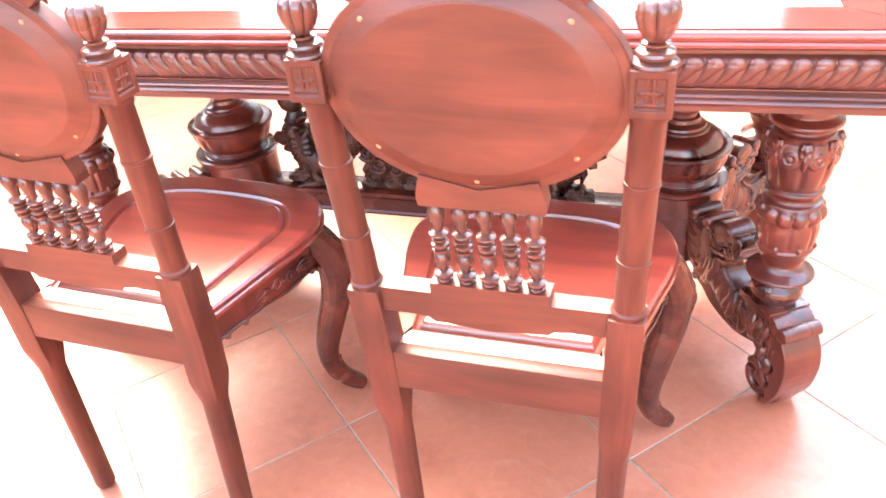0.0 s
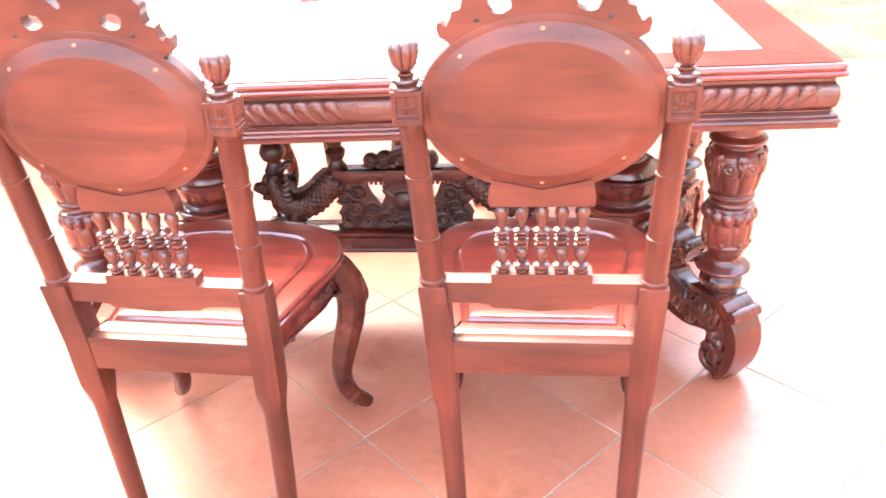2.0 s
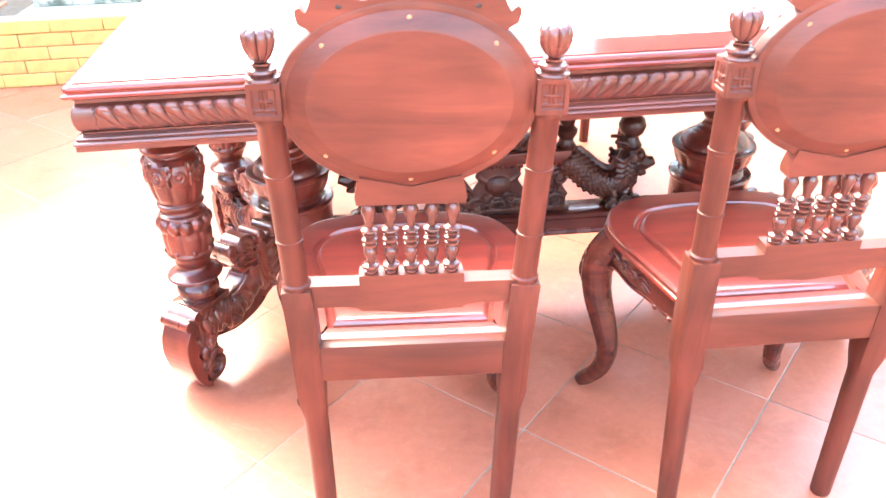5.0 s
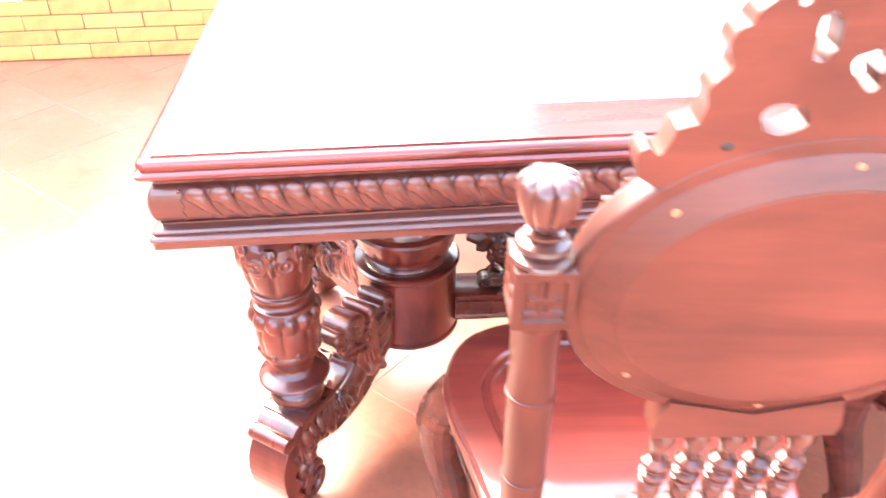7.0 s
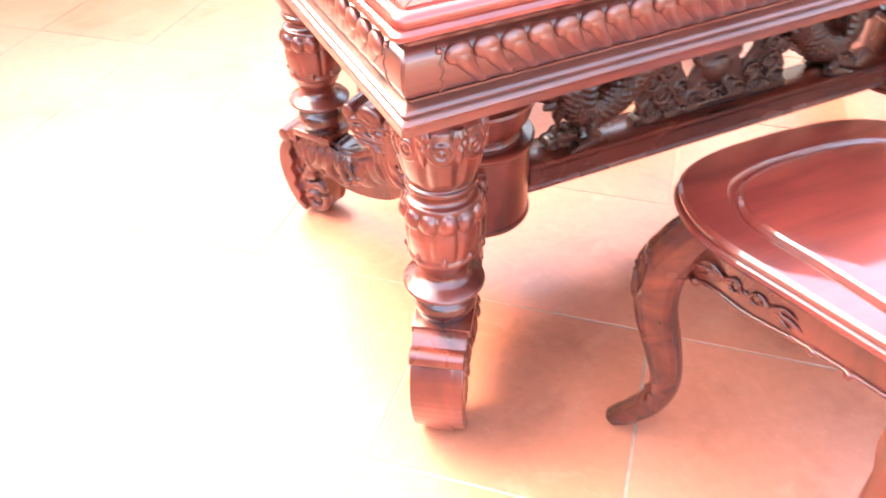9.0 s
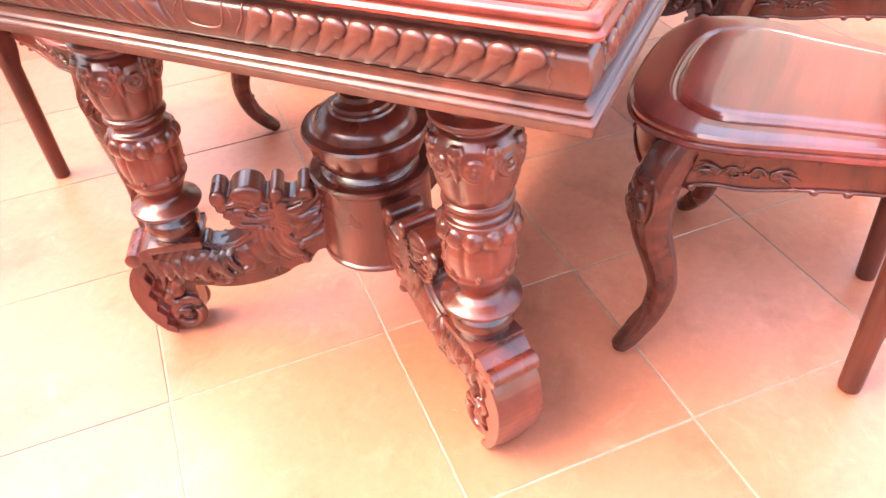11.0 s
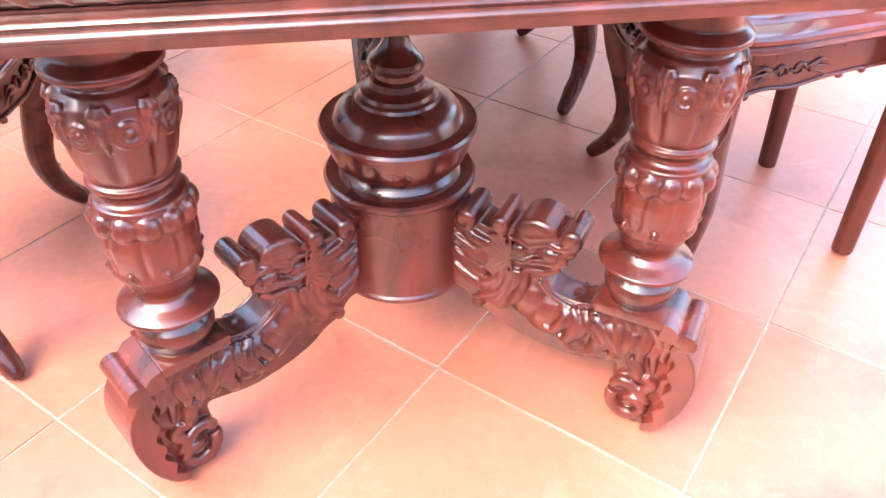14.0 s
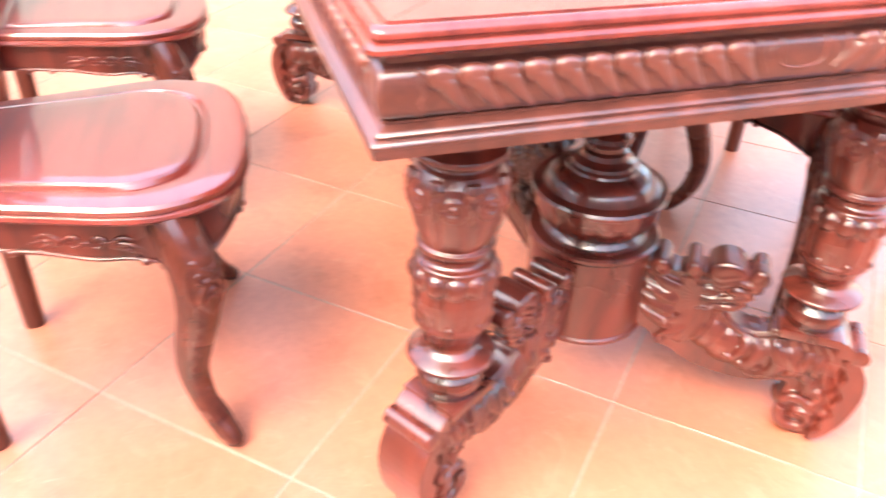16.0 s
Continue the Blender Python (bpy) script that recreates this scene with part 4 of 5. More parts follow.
def dining_table():
    table = thing("dining_table", "carved red-brown hardwood dining table with dragon brackets and polished top", "table")
    bm = bmesh.new()                                             # edge moulding of the top
    rect_rings(bm, HX, HY, [(-0.10, 0.749), (-0.010, 0.749), (-0.003, 0.750), (0.0, 0.753), (0.0, 0.757), (-0.003, 0.760), (-0.0065, 0.7615), (-0.0065, 0.763), (-0.004, 0.765), (-0.004, 0.769), (-0.006, 0.7725),
                            (-0.010, 0.7745), (-0.014, 0.7745), (-0.017, 0.7728), (-0.02, 0.7726), (-0.10, 0.7726)], 0.012, 5)
    part("tabletop", bm, WOOD_BORDER, table)
    bx, by, bw = HX - 0.021, HY - 0.021, 0.104
    for name, pts in (("long", [(-bx, -by), (bx, -by), (bx - bw, -by + bw), (-bx + bw, -by + bw)]), ("short", [(bx, -by), (bx, by), (bx - bw, by - bw), (bx - bw, -by + bw)])):
        for s in (1, -1):
            bm = bmesh.new()
            c = sum((Vector((*p, 0)) for p in pts), Vector()) / 4
            vs = [(s * (c.x + (p[0] - c.x) * 0.9995), s * (c.y + (p[1] - c.y) * 0.997)) for p in pts]
            loft(bm, [[(x, y, z) for x, y in vs] for z in (0.768, 0.7750)])
            part("border_board", bm, WOOD_BORDER, table)
    ix, iy = bx - bw - 0.0008, by - bw - 0.0008
    # middle of the top: white with faint grey veins
    bm = bmesh.new()
    box(bm, (-ix, -iy, 0.764), (ix, iy, 0.7752), 0.0012, 2)
    part("top_slab", bm, SLAB, table, "white slab set in the top")
    bm = bmesh.new()
    rect_rings(bm, HX - 0.018, HY - 0.018, [(-0.06, 0.7485), (0.0, 0.7485), (0.0, 0.739), (0.003, 0.737)] + [(cushion(0.737 - 0.051 * i / 10), 0.737 - 0.051 * i / 10) for i in range(11)] + [(0.002, 0.6855), (0.002, 0.683), (-0.06, 0.683)], 0.003, 1)
    frieze = part("frieze", bm, WOOD_FRIEZE, table)
    fx, fy = HX - 0.018, HY - 0.018
    for half, m in ((fx, pose(0, -fy, 0)), (fx, pose(0, fy, 0, 0, 0, 180)), (fy, pose(-fx, 0, 0, 0, 0, -90)), (fy, pose(fx, 0, 0, 0, 0, 90))):
        frieze_side(frieze, half, m)
    bm = bmesh.new()
    rect_rings(bm, HX - 0.012, HY - 0.012, [(-0.08, 0.6825), (-0.004, 0.6825), (-0.002, 0.6805), (0.0015, 0.6795), (0.0045, 0.6780), (0.0060, 0.6757), (0.0058, 0.6735), (0.0050, 0.6722), (0.0075, 0.6712), (0.0098, 0.6695),
                                            (0.0108, 0.6672), (0.0102, 0.6650), (0.0088, 0.6636), (0.0082, 0.6625), (0.0082, 0.6535), (-0.08, 0.6535)], 0.003, 1)
    part("lower_moulding", bm, WOOD_FRIEZE, table)
    bm = bmesh.new()
    box(bm, (-HX + 0.07, -HY + 0.07, 0.657), (HX - 0.07, HY - 0.07, 0.676))
    part("underside", bm, WOOD_BLACKISH, table)
    leg_me = table_leg_mesh()
    dragon_me, seat_me, roll_me = dragon_mesh()
    for sx in (-1, 1):
        pedestal(table, sx)
        for sy in (-1, 1):
            foot = Vector((sx * LEG[0], sy * LEG[1], 0))
            piece("leg", leg_me, WOOD_DARK, table, "turned baluster leg with carved bands", BASE @ Matrix.Translation(foot))
            turn = Matrix.Translation((sx * PED, 0, 0)) @ Matrix.Rotation(math.atan2(foot.y, foot.x - sx * PED), 4, "Z")
            body = piece("dragon_bracket", dragon_me, WOOD_DARK, table, "carved dragon bracket with a scrolled foot", BASE @ turn)
            piece("base_plate", seat_me, WOOD_DARK, body)
            piece("scroll_roll", roll_me, WOOD_DARK, body)
    stretcher(table)
    table.matrix_basis = pose(0.019, 0.005, 0)
    return table


table = dining_table()

# ---- chairs ----


def seat_outline(inset=0.0, n=5):
    """Seat seen from above: straight back, sides that flare, a broad round front."""
    right = [(0.158, -0.193), (0.182, -0.105), (0.208, 0.0), (0.229, 0.085), (0.230, 0.155), (0.192, 0.226), (0.114, 0.260), (0.0, 0.268)]
    half = smooth_curve([(x, y, 0) for x, y in right], n)
    pts = [(p.x, p.y) for p in half] + [(-p.x, p.y) for p in half[::-1][1:]]
    out, m = [], len(pts)
    for i, (x, y) in enumerate(pts):
        a, b = Vector(pts[(i - 1) % m]), Vector(pts[(i + 1) % m])
        t = (b - a).normalized()
        nn = Vector((-t.y, t.x))
        out.append((x + nn.x * inset, y + nn.y * inset))
    return out


def back_at(z):
    """Where the raked back stands at a height: y, and the posts' half spacing."""
    if z < 0.43:
        k = z / 0.43
        return -0.176 + 0.003 * k, 0.160 + 0.011 * k
    k = (z - 0.43) / 0.52
    return -0.173 - 0.048 * k, 0.171 + 0.0205 * k


def chair_post(chair, s):
    """Back leg and post in one: square shaft below, turned shaft with rings, carved block, finial."""
    bm = bmesh.new()
    rings = []
    for z, w, d in ((0, 0.0175, 0.0175), (0.006, 0.0186, 0.0186), (0.30, 0.0212, 0.0212), (0.335, 0.0222, 0.0222), (0.350, 0.0235, 0.0245), (0.44, 0.0240, 0.0250), (0.5599, 0.0240, 0.0240), (0.5643, 0.0225, 0.0225)):
        y, x = back_at(z)
        e = 2.2 if z < 0.33 else 14
        ring = []
        for q in range(24):
            ca, sa = math.cos(math.pi * q / 12), math.sin(math.pi * q / 12)
            n = (abs(ca) ** e + abs(sa) ** e) ** (1 / e)
            ring.append((s * x + w * ca / n, y + d * sa / n, z))
        rings.append(ring)
    loft(bm, rings)
    post = part("back_leg", bm, WOOD_UP, chair)
    y0, x0 = back_at(0.5643)
    y1, x1 = back_at(0.8391)
    bm = bmesh.new()
    prof = [(0.0225, 0.5643), (0.0225, 0.5709), (0.0195, 0.5740), (0.0195, 0.5800)]
    for zc in (0.6470, 0.7540):
        prof += [(0.0194, zc - 0.012), (0.0194, zc - 0.0033), (0.0207, zc - 0.0026), (0.0210, zc), (0.0207, zc + 0.0026), (0.0194, zc + 0.0033), (0.0194, zc + 0.012)]
    prof = sorted(prof, key=lambda q: q[1]) + [(0.0192, 0.8306), (0.0215, 0.8337), (0.0215, 0.8389), (0.020, 0.8441)]
    lathe(bm, prof, (s * x0, y0, 0), 20, None, (s * (x1 - x0), y1 - y0))
    part("turned_shaft", bm, WOOD_UP, post)
    y2, x2 = back_at(0.8626)
    bm = bmesh.new()
    box(bm, (s * x2 - 0.0200, y2 - 0.0200, 0.8420), (s * x2 + 0.0200, y2 + 0.0200, 0.8905), 0.002)
    for ax, sg in ((1, -1), (1, 1), (0, -1), (0, 1)):            # sunk panel with a slim cross of bars on each face
        for da, db, la, lb in ((0, 0.0205, 0.0212, 0.0038), (0, -0.0200, 0.0212, 0.0040), (-0.0182, 0, 0.0032, 0.0235), (0.0182, 0, 0.0032, 0.0235), (-0.003, 0.002, 0.0014, 0.013), (0.003, 0.002, 0.0014, 0.013), (0, 0.0015, 0.011, 0.0016), (0, -0.0105, 0.013, 0.0014)):
            c = Vector((s * x2, y2, 0.8663 + db))
            c[1 - ax] += da
            e = Vector((0.0016,) * 3)
            e[1 - ax], e[2] = la, lb
            c[ax] += sg * 0.0206
            box(bm, tuple(c - e), tuple(c + e))
    piece("carved_block", fused(bm, 0.0009, 1), WOOD_UP, post)
    bm = bmesh.new()
    y3, x3 = back_at(0.8942)
    lathe(bm, [(0.0205, 0.8895), (0.0225, 0.8905), (0.0235, 0.8930), (0.0225, 0.8955), (0.0175, 0.8970), (0.0160, 0.8985), (0.0185, 0.8995), (0.0200, 0.9025), (0.0190, 0.9055), (0.0130, 0.9075), (0.0105, 0.9100), (0.0140, 0.9110), (0.0140, 0.9130), (0.0085, 0.9145), (0.0080, 0.9180)], (s * x3, y3, 0), 24)
    part("neck_ring", bm, WOOD_TURN, post)
    bm = bmesh.new()
    lathe(bm, [(0.0085, 0.9147), (0.0125, 0.9185), (0.0170, 0.9245), (0.0203, 0.9320), (0.0221, 0.9395), (0.0226, 0.9445), (0.0218, 0.9500), (0.0190, 0.9545), (0.0140, 0.9570), (0.0080, 0.9572), (0.0020, 0.9560)], (s * x3, y3 - 0.003, 0), 64, lambda a, z: -0.16 * abs(math.cos(4 * a)) ** 14)
    part("finial", bm, WOOD_TURN, post, "ribbed tulip-shaped finial")


def cabriole(chair, s):
    """Front leg: broad knee under the seat, slim ankle, pointed toe, with a shell, beads and leaves carved on it."""
    bm = bmesh.new()
    path = smooth_curve([(s * 0.194, 0.148, 0.4255), (s * 0.214, 0.165, 0.388), (s * 0.229, 0.177, 0.338), (s * 0.227, 0.172, 0.272), (s * 0.211, 0.155, 0.200), (s * 0.200, 0.146, 0.140), (s * 0.203, 0.154, 0.085), (s * 0.219, 0.173, 0.044), (s * 0.246, 0.200, 0.006)], 5)
    m = len(path) - 1
    size = [(0.0, 0.030), (0.12, 0.0335), (0.25, 0.0340), (0.40, 0.0295), (0.6, 0.0235), (0.75, 0.0195), (0.86, 0.0182), (0.93, 0.0180), (0.98, 0.0140), (1.0, 0.0060)]
    diag = Vector((s, 1, 0)).normalized()
    side = Vector((-s, 1, 0)).normalized()

    def thick(k):
        return next(a[1] + (b[1] - a[1]) * (k - a[0]) / (b[0] - a[0]) for a, b in zip(size, size[1:]) if k <= b[0] + 1e-9)
    rings = []
    for i, p in enumerate(path):
        r = thick(i / m)
        t = (path[min(i + 1, m)] - path[max(i - 1, 0)]).normalized()
        f = side.cross(t).normalized()
        f = f if f.dot(diag) > 0 or abs(f.dot(diag)) < 1e-3 else -f
        ring = []
        for q in range(16):
            a = 2 * math.pi * q / 16
            ca, sa = math.cos(a), math.sin(a)
            sq = r / max(0.001, (abs(ca) ** 2.5 + abs(sa) ** 2.5) ** (1 / 2.5))
            pt = p + side * (sq * ca) + f * (sq * sa)
            ring.append((pt.x, pt.y, max(0.0, pt.z)))
        rings.append(ring)
    loft(bm, rings)

    def skin(z, u, out=0.0):
        """A point of the outer face: height, share of the breadth, distance proud of it."""
        i = next(k for k in range(m) if path[k + 1].z <= z)
        w = (path[i].z - z) / max(1e-6, path[i].z - path[i + 1].z)
        p, r = path[i].lerp(path[i + 1], w), thick((i + w) / m)
        return Vector((p.x, p.y, z)) + side * (u * r) + diag * (r * (1 - min(1, abs(u)) ** 2.5) ** 0.4 + out)

    def leaf(pts, r, out=0.001):
        c = smooth_curve([skin(z, u, out) for z, u in pts], 4)
        n = len(c) - 1
        tube(bm, c, [max(0.0010, r * math.sin(math.pi * (0.12 + 0.86 * i / n))) for i in range(n + 1)], 6)
    for k in (-3, -2, -1, 0, 1, 2, 3):                           # shell
        leaf([(0.366, 0.06 * k), (0.384 - 0.0012 * k * k, 0.17 * k), (0.402 - 0.0032 * k * k, 0.25 * k)], 0.0040)
    for h in (-1, 1):                                            # curls and trailing leaves on both cheeks
        sp = spiral(1.2, 0.0120, 0.0040, 14, 0.0, 0.0, radians(90), h)
        tube(bm, [skin(0.352 + b, h * 0.42 + a / 0.036, 0.001) for a, b in sp], [0.0036 - 0.0001 * q for q in range(len(sp))], 6)
        leaf([(0.346, h * 0.15), (0.330, h * 0.55), (0.312, h * 0.62), (0.296, h * 0.40)], 0.0046)
        leaf([(0.332, h * 0.12), (0.316, h * 0.38), (0.300, h * 0.36), (0.284, h * 0.12)], 0.0040)
        leaf([(0.372, h * 0.72), (0.350, h * 0.90), (0.325, h * 0.92), (0.300, h * 0.78)], 0.0036)
    for q in range(4):
        ball(bm, skin(0.356 - 0.013 * q, 0.0, 0.0005), 0.0056 - 0.0007 * q, (1, 1, 1), 8)
    for k in (-2, -1, 0, 1, 2):                                  # ribbed leaf on the toe
        leaf([(0.104 - 0.004 * abs(k), 0.12 * k), (0.072, 0.34 * k), (0.044, 0.36 * k), (0.018, 0.16 * k)], 0.0040, 0.0005)
    ball(bm, skin(0.108, 0.0), 0.0050, (1, 1, 1.2), 8)
    piece("front_leg", fused(bm, 0.0017, 2), WOOD_RAIL, chair, "cabriole leg with a carved knee")


def crest_loops():
    k = (0.86, 0.85)                                             # breadth and height of the leafwork
    half = smooth_curve([(0.0, 0.153, 0), (0.013, 0.146, 0), (0.026, 0.138, 0), (0.0326, 0.132, 0), (0.0445, 0.1365, 0), (0.0592, 0.132, 0), (0.069, 0.119, 0), (0.072, 0.1025, 0), (0.0785, 0.0967, 0), (0.083, 0.1035, 0), (0.0912, 0.104, 0), (0.104, 0.094, 0), (0.107, 0.0847, 0),
                         (0.1145, 0.0815, 0), (0.118, 0.070, 0), (0.112, 0.055, 0), (0.1245, 0.040, 0), (0.122, 0.028, 0), (0.125, 0.013, 0), (0.127, 0.0, 0), (0.134, -0.013, 0), (0.142, -0.0065, 0), (0.1495, -0.012, 0), (0.146, -0.030, 0)], 3)
    low = [(0.150 * math.cos(radians(a)), -0.125 + 0.122 * math.sin(radians(a))) for a in range(42, 92, 6)]
    out = [(p.x * k[0] + (0.012 if p.y < 0.01 else 0), p.y * k[1] - 0.002) for p in half] + low[:-1]
    out = out + [(0.0, -0.003)] + [(-x, y) for x, y in out[::-1][:-1]]

    def hole(x, y, rx, ry, bite, ph):
        return [(x + rx * math.cos(a) * (1 - bite * max(0, math.cos(2 * a + ph))), y + ry * math.sin(a) * (1 - bite * max(0, math.cos(3 * a + ph)))) for a in [2 * math.pi * i / 18 for i in range(18)]]
    holes = []
    for s in (-1, 1):
        holes.append([(s * x, y) for x, y in hole(0.067, 0.016, 0.0200, 0.0132, 0.15, 0.6)])
        holes.append([(s * x, y) for x, y in hole(0.056, 0.076, 0.0115, 0.0185, 0.35, 0.4)])
    bean = [(-0.008, 0.080), (0.002, 0.087), (0.015, 0.080), (0.017, 0.071), (0.006, 0.066), (-0.002, 0.064), (-0.003, 0.055), (-0.012, 0.050), (-0.009, 0.041), (-0.016, 0.036), (-0.025, 0.045), (-0.033, 0.054), (-0.031, 0.063), (-0.018, 0.068)]
    holes.append([(p.x, p.y) for p in smooth_curve([(x, y, 0) for x, y in bean], 2, True)])
    return [out] + [[(x * k[0] + 0.002, y * k[1] - 0.001) for x, y in h] for h in holes]


def dining_chair():
    chair = thing("dining_chair", "carved red-brown hardwood chair with an oval back and turned spindles", "chair", "chairs round the table")
    # seat: border frame, sunk groove and raised panel
    inner = [(0.126, -0.128), (0.136, -0.06), (0.150, 0.02), (0.164, 0.085), (0.160, 0.125), (0.128, 0.170), (0.07, 0.188), (0.0, 0.192)]
    side = smooth_curve([(x, y, 0) for x, y in inner], 5)
    pan = [(p.x, p.y) for p in side] + [(-p.x, p.y) for p in side[::-1][1:]]

    def scaled(o):
        return [(x * (1 + o / 0.15), 0.03 + (y - 0.03) * (1 + o / 0.16)) for x, y in pan]
    bm = bmesh.new()
    loft(bm, [[(x, y, z) for x, y in seat_outline(i)] for i, z in ((0.012, 0.4260), (0.004, 0.4270), (0.0, 0.4320), (0.002, 0.4370), (0.006, 0.4390), (0.004, 0.4420), (0.0035, 0.4480), (0.008, 0.4525), (0.013, 0.4535))]
         + [[(x, y, z) for x, y in scaled(o)] for o, z in ((0.0155, 0.4537), (0.0135, 0.4522), (0.0115, 0.4490), (0.0080, 0.4478), (-0.004, 0.4478))])
    seat = part("seat", bm, WOOD_GLOSS, chair, "polished seat with a sunk groove", 30)
    bm = bmesh.new()
    loft(bm, [[(x, y, z) for x, y in scaled(o)] for o, z in ((0.0060, 0.4470), (0.0052, 0.4500), (0.0015, 0.4555), (-0.0020, 0.4580), (-0.006, 0.4588), (-0.03, 0.4590))])
    part("seat_panel", bm, WOOD_GLOSS, seat, "", 20)
    # apron following the seat, scalloped below
    out, inn = seat_outline(0.020), seat_outline(0.032)
    m = len(out)

    def depth(i):
        """Lower edge: sagging at the middle of each side, sweeping down into the knees."""
        k = abs(2 * i / (m - 1) - 1)                              # 0 at the front middle, 1 at the back
        sag = 0.011 * math.exp(-(k / 0.09) ** 2) + 0.011 * math.exp(-((k - 0.64) / 0.10) ** 2)
        away = math.hypot(abs(out[i][0]) - 0.210, out[i][1] - 0.176)
        return 0.3700 - sag - 0.048 * max(0.0, 1 - away / 0.100) ** 1.8
    bm = bmesh.new()
    rings = []
    for i in range(m):
        z = depth(i)
        rings.append([(out[i][0], out[i][1], 0.4265), (out[i][0], out[i][1], z + 0.004), (out[i][0] * 0.5 + inn[i][0] * 0.5, out[i][1] * 0.5 + inn[i][1] * 0.5, z), (inn[i][0], inn[i][1], z + 0.004), (inn[i][0], inn[i][1], 0.4265)])
    loft(bm, rings)
    apron = part("apron", bm, WOOD_DARK, chair)
    bm = bmesh.new()
    o2 = seat_outline(0.0185)
    tube(bm, [(o2[i][0], o2[i][1], depth(i) + 0.004) for i in range(2, m - 2)], 0.0035, 6)
    for frac in (0.18, 0.5, 0.82):                               # low scrolled leaf at the middle of each side
        i = int(frac * (m - 1))
        p = Vector((*o2[i], 0.3900))
        t = (Vector((*o2[i + 1], 0)) - Vector((*o2[i - 1], 0))).normalized()
        for h in (-1, 1):
            sp = spiral(1.1, 0.0125, 0.004, 16, h * 0.016, -0.001, radians(90 - 90 * h), h)
            tube(bm, [p + t * a + Vector((0, 0, b)) for a, b in sp], [0.0034 - 0.0014 * k / 16 for k in range(17)], 6)
            for dz, ln in ((0.008, 0.040), (-0.002, 0.050), (-0.010, 0.036)):
                c = smooth_curve([p + t * (h * 0.034) + Vector((0, 0, dz * 0.4)), p + t * (h * (0.034 + ln * 0.5)) + Vector((0, 0, dz + 0.003)), p + t * (h * (0.034 + ln)) + Vector((0, 0, dz - 0.005))], 4)
                tube(bm, c, [max(0.001, 0.0034 * math.sin(math.pi * (0.3 + 0.7 * k / (len(c) - 1)))) for k in range(len(c))], 6)
        ball(bm, p, 0.004, (1, 1, 1), 8)
    for frac in (0.085, 0.105, 0.255, 0.275, 0.435, 0.455, 0.545, 0.565, 0.725, 0.745, 0.895, 0.915):   # curled drops along the lower edge
        i = int(frac * (m - 1))
        ball(bm, (*o2[i], depth(i) + 0.001), 0.0070, (1, 1, 0.9), 10)
    piece("apron_carving", fused(bm, 0.0018, 1), WOOD_DARK, apron)
    bm = bmesh.new()
    box(bm, (-0.162, -0.1965, 0.3880), (0.162, -0.172, 0.4545), 0.002)
    part("back_apron", bm, WOOD, chair)
    for s in (-1, 1):
        chair_post(chair, s)
        cabriole(chair, s)
    # low rail with a raised middle and a shallow scallop below
    y, x = back_at(0.5490)
    bm = bmesh.new()
    rail = [(-0.160, 0.5314), (-0.160, 0.5690), (-0.080, 0.5690), (-0.080, 0.5845), (0.080, 0.5845), (0.080, 0.5690), (0.160, 0.5690), (0.160, 0.5314), (0.105, 0.5314), (0.085, 0.5285), (0.078, 0.5225), (0.060, 0.522), (0.0, 0.517), (-0.060, 0.522), (-0.078, 0.5225), (-0.085, 0.5285), (-0.105, 0.5314)]
    plate(bm, [rail], 0.030, lambda a, b, w: Vector((a, y - 0.015 + w, b)), 0.002)
    part("back_rail", bm, WOOD, chair)
    ya, _ = back_at(0.5845)
    yb, _ = back_at(0.7091)
    sp = [(0.0095, 0.5845), (0.0115, 0.5870), (0.0115, 0.5900), (0.0070, 0.5935), (0.0128, 0.5955), (0.0135, 0.5975), (0.0128, 0.5995), (0.0065, 0.6025), (0.0075, 0.6080), (0.0105, 0.6170), (0.0112, 0.6225), (0.0095, 0.6275), (0.0062, 0.6310), (0.0112, 0.6330), (0.0118, 0.6350), (0.0112, 0.6370), (0.0066, 0.6395),
          (0.0120, 0.6420), (0.0126, 0.6440), (0.0120, 0.6460), (0.0066, 0.6490), (0.0105, 0.6515), (0.0105, 0.6535), (0.0070, 0.6555), (0.0128, 0.6585), (0.0136, 0.6605), (0.0128, 0.6625), (0.0064, 0.6660), (0.0068, 0.6740), (0.0100, 0.6850), (0.0116, 0.6930), (0.0090, 0.7000), (0.0062, 0.7034), (0.0098, 0.7060), (0.0098, 0.7120)]
    for k in range(5):
        bm = bmesh.new()
        lathe(bm, sp, (0.0308 * (k - 2), ya, 0), 18, None, (0, yb - ya))
        part("spindle", bm, WOOD_TURN, chair, "turned bead-and-vase spindle")
    # oval back with its shoe, frame, marble face
    yo, _ = back_at(0.862)
    lean = math.atan(0.052 / 0.52)
    m3 = Matrix.Translation((0, yo, 0.862)) @ Matrix.Rotation(lean, 4, "X")

    def ell(rx, rz, yy, n=56):
        return [m3 @ Vector((rx * math.cos(2 * math.pi * i / n), yy, rz * math.sin(2 * math.pi * i / n))) for i in range(n)]
    RX, RZ = 0.173, 0.130
    bm = bmesh.new()
    loft(bm, [ell(RX - 0.030, RZ - 0.026, 0.010), ell(RX - 0.026, RZ - 0.022, 0.017), ell(RX - 0.014, RZ - 0.012, 0.021), ell(RX - 0.004, RZ - 0.004, 0.017), ell(RX, RZ, 0.010), ell(RX, RZ, -0.009), ell(RX - 0.0015, RZ - 0.0015, -0.011), ell(RX - 0.004, RZ - 0.004, -0.0116),
              ell(RX - 0.0108, RZ - 0.0106, -0.0118), ell(RX - 0.0115, RZ - 0.0112, -0.0124), ell(RX - 0.036, RZ - 0.031, -0.0225), ell(RX - 0.037, RZ - 0.032, -0.0225), ell(RX - 0.045, RZ - 0.040, -0.0225)])
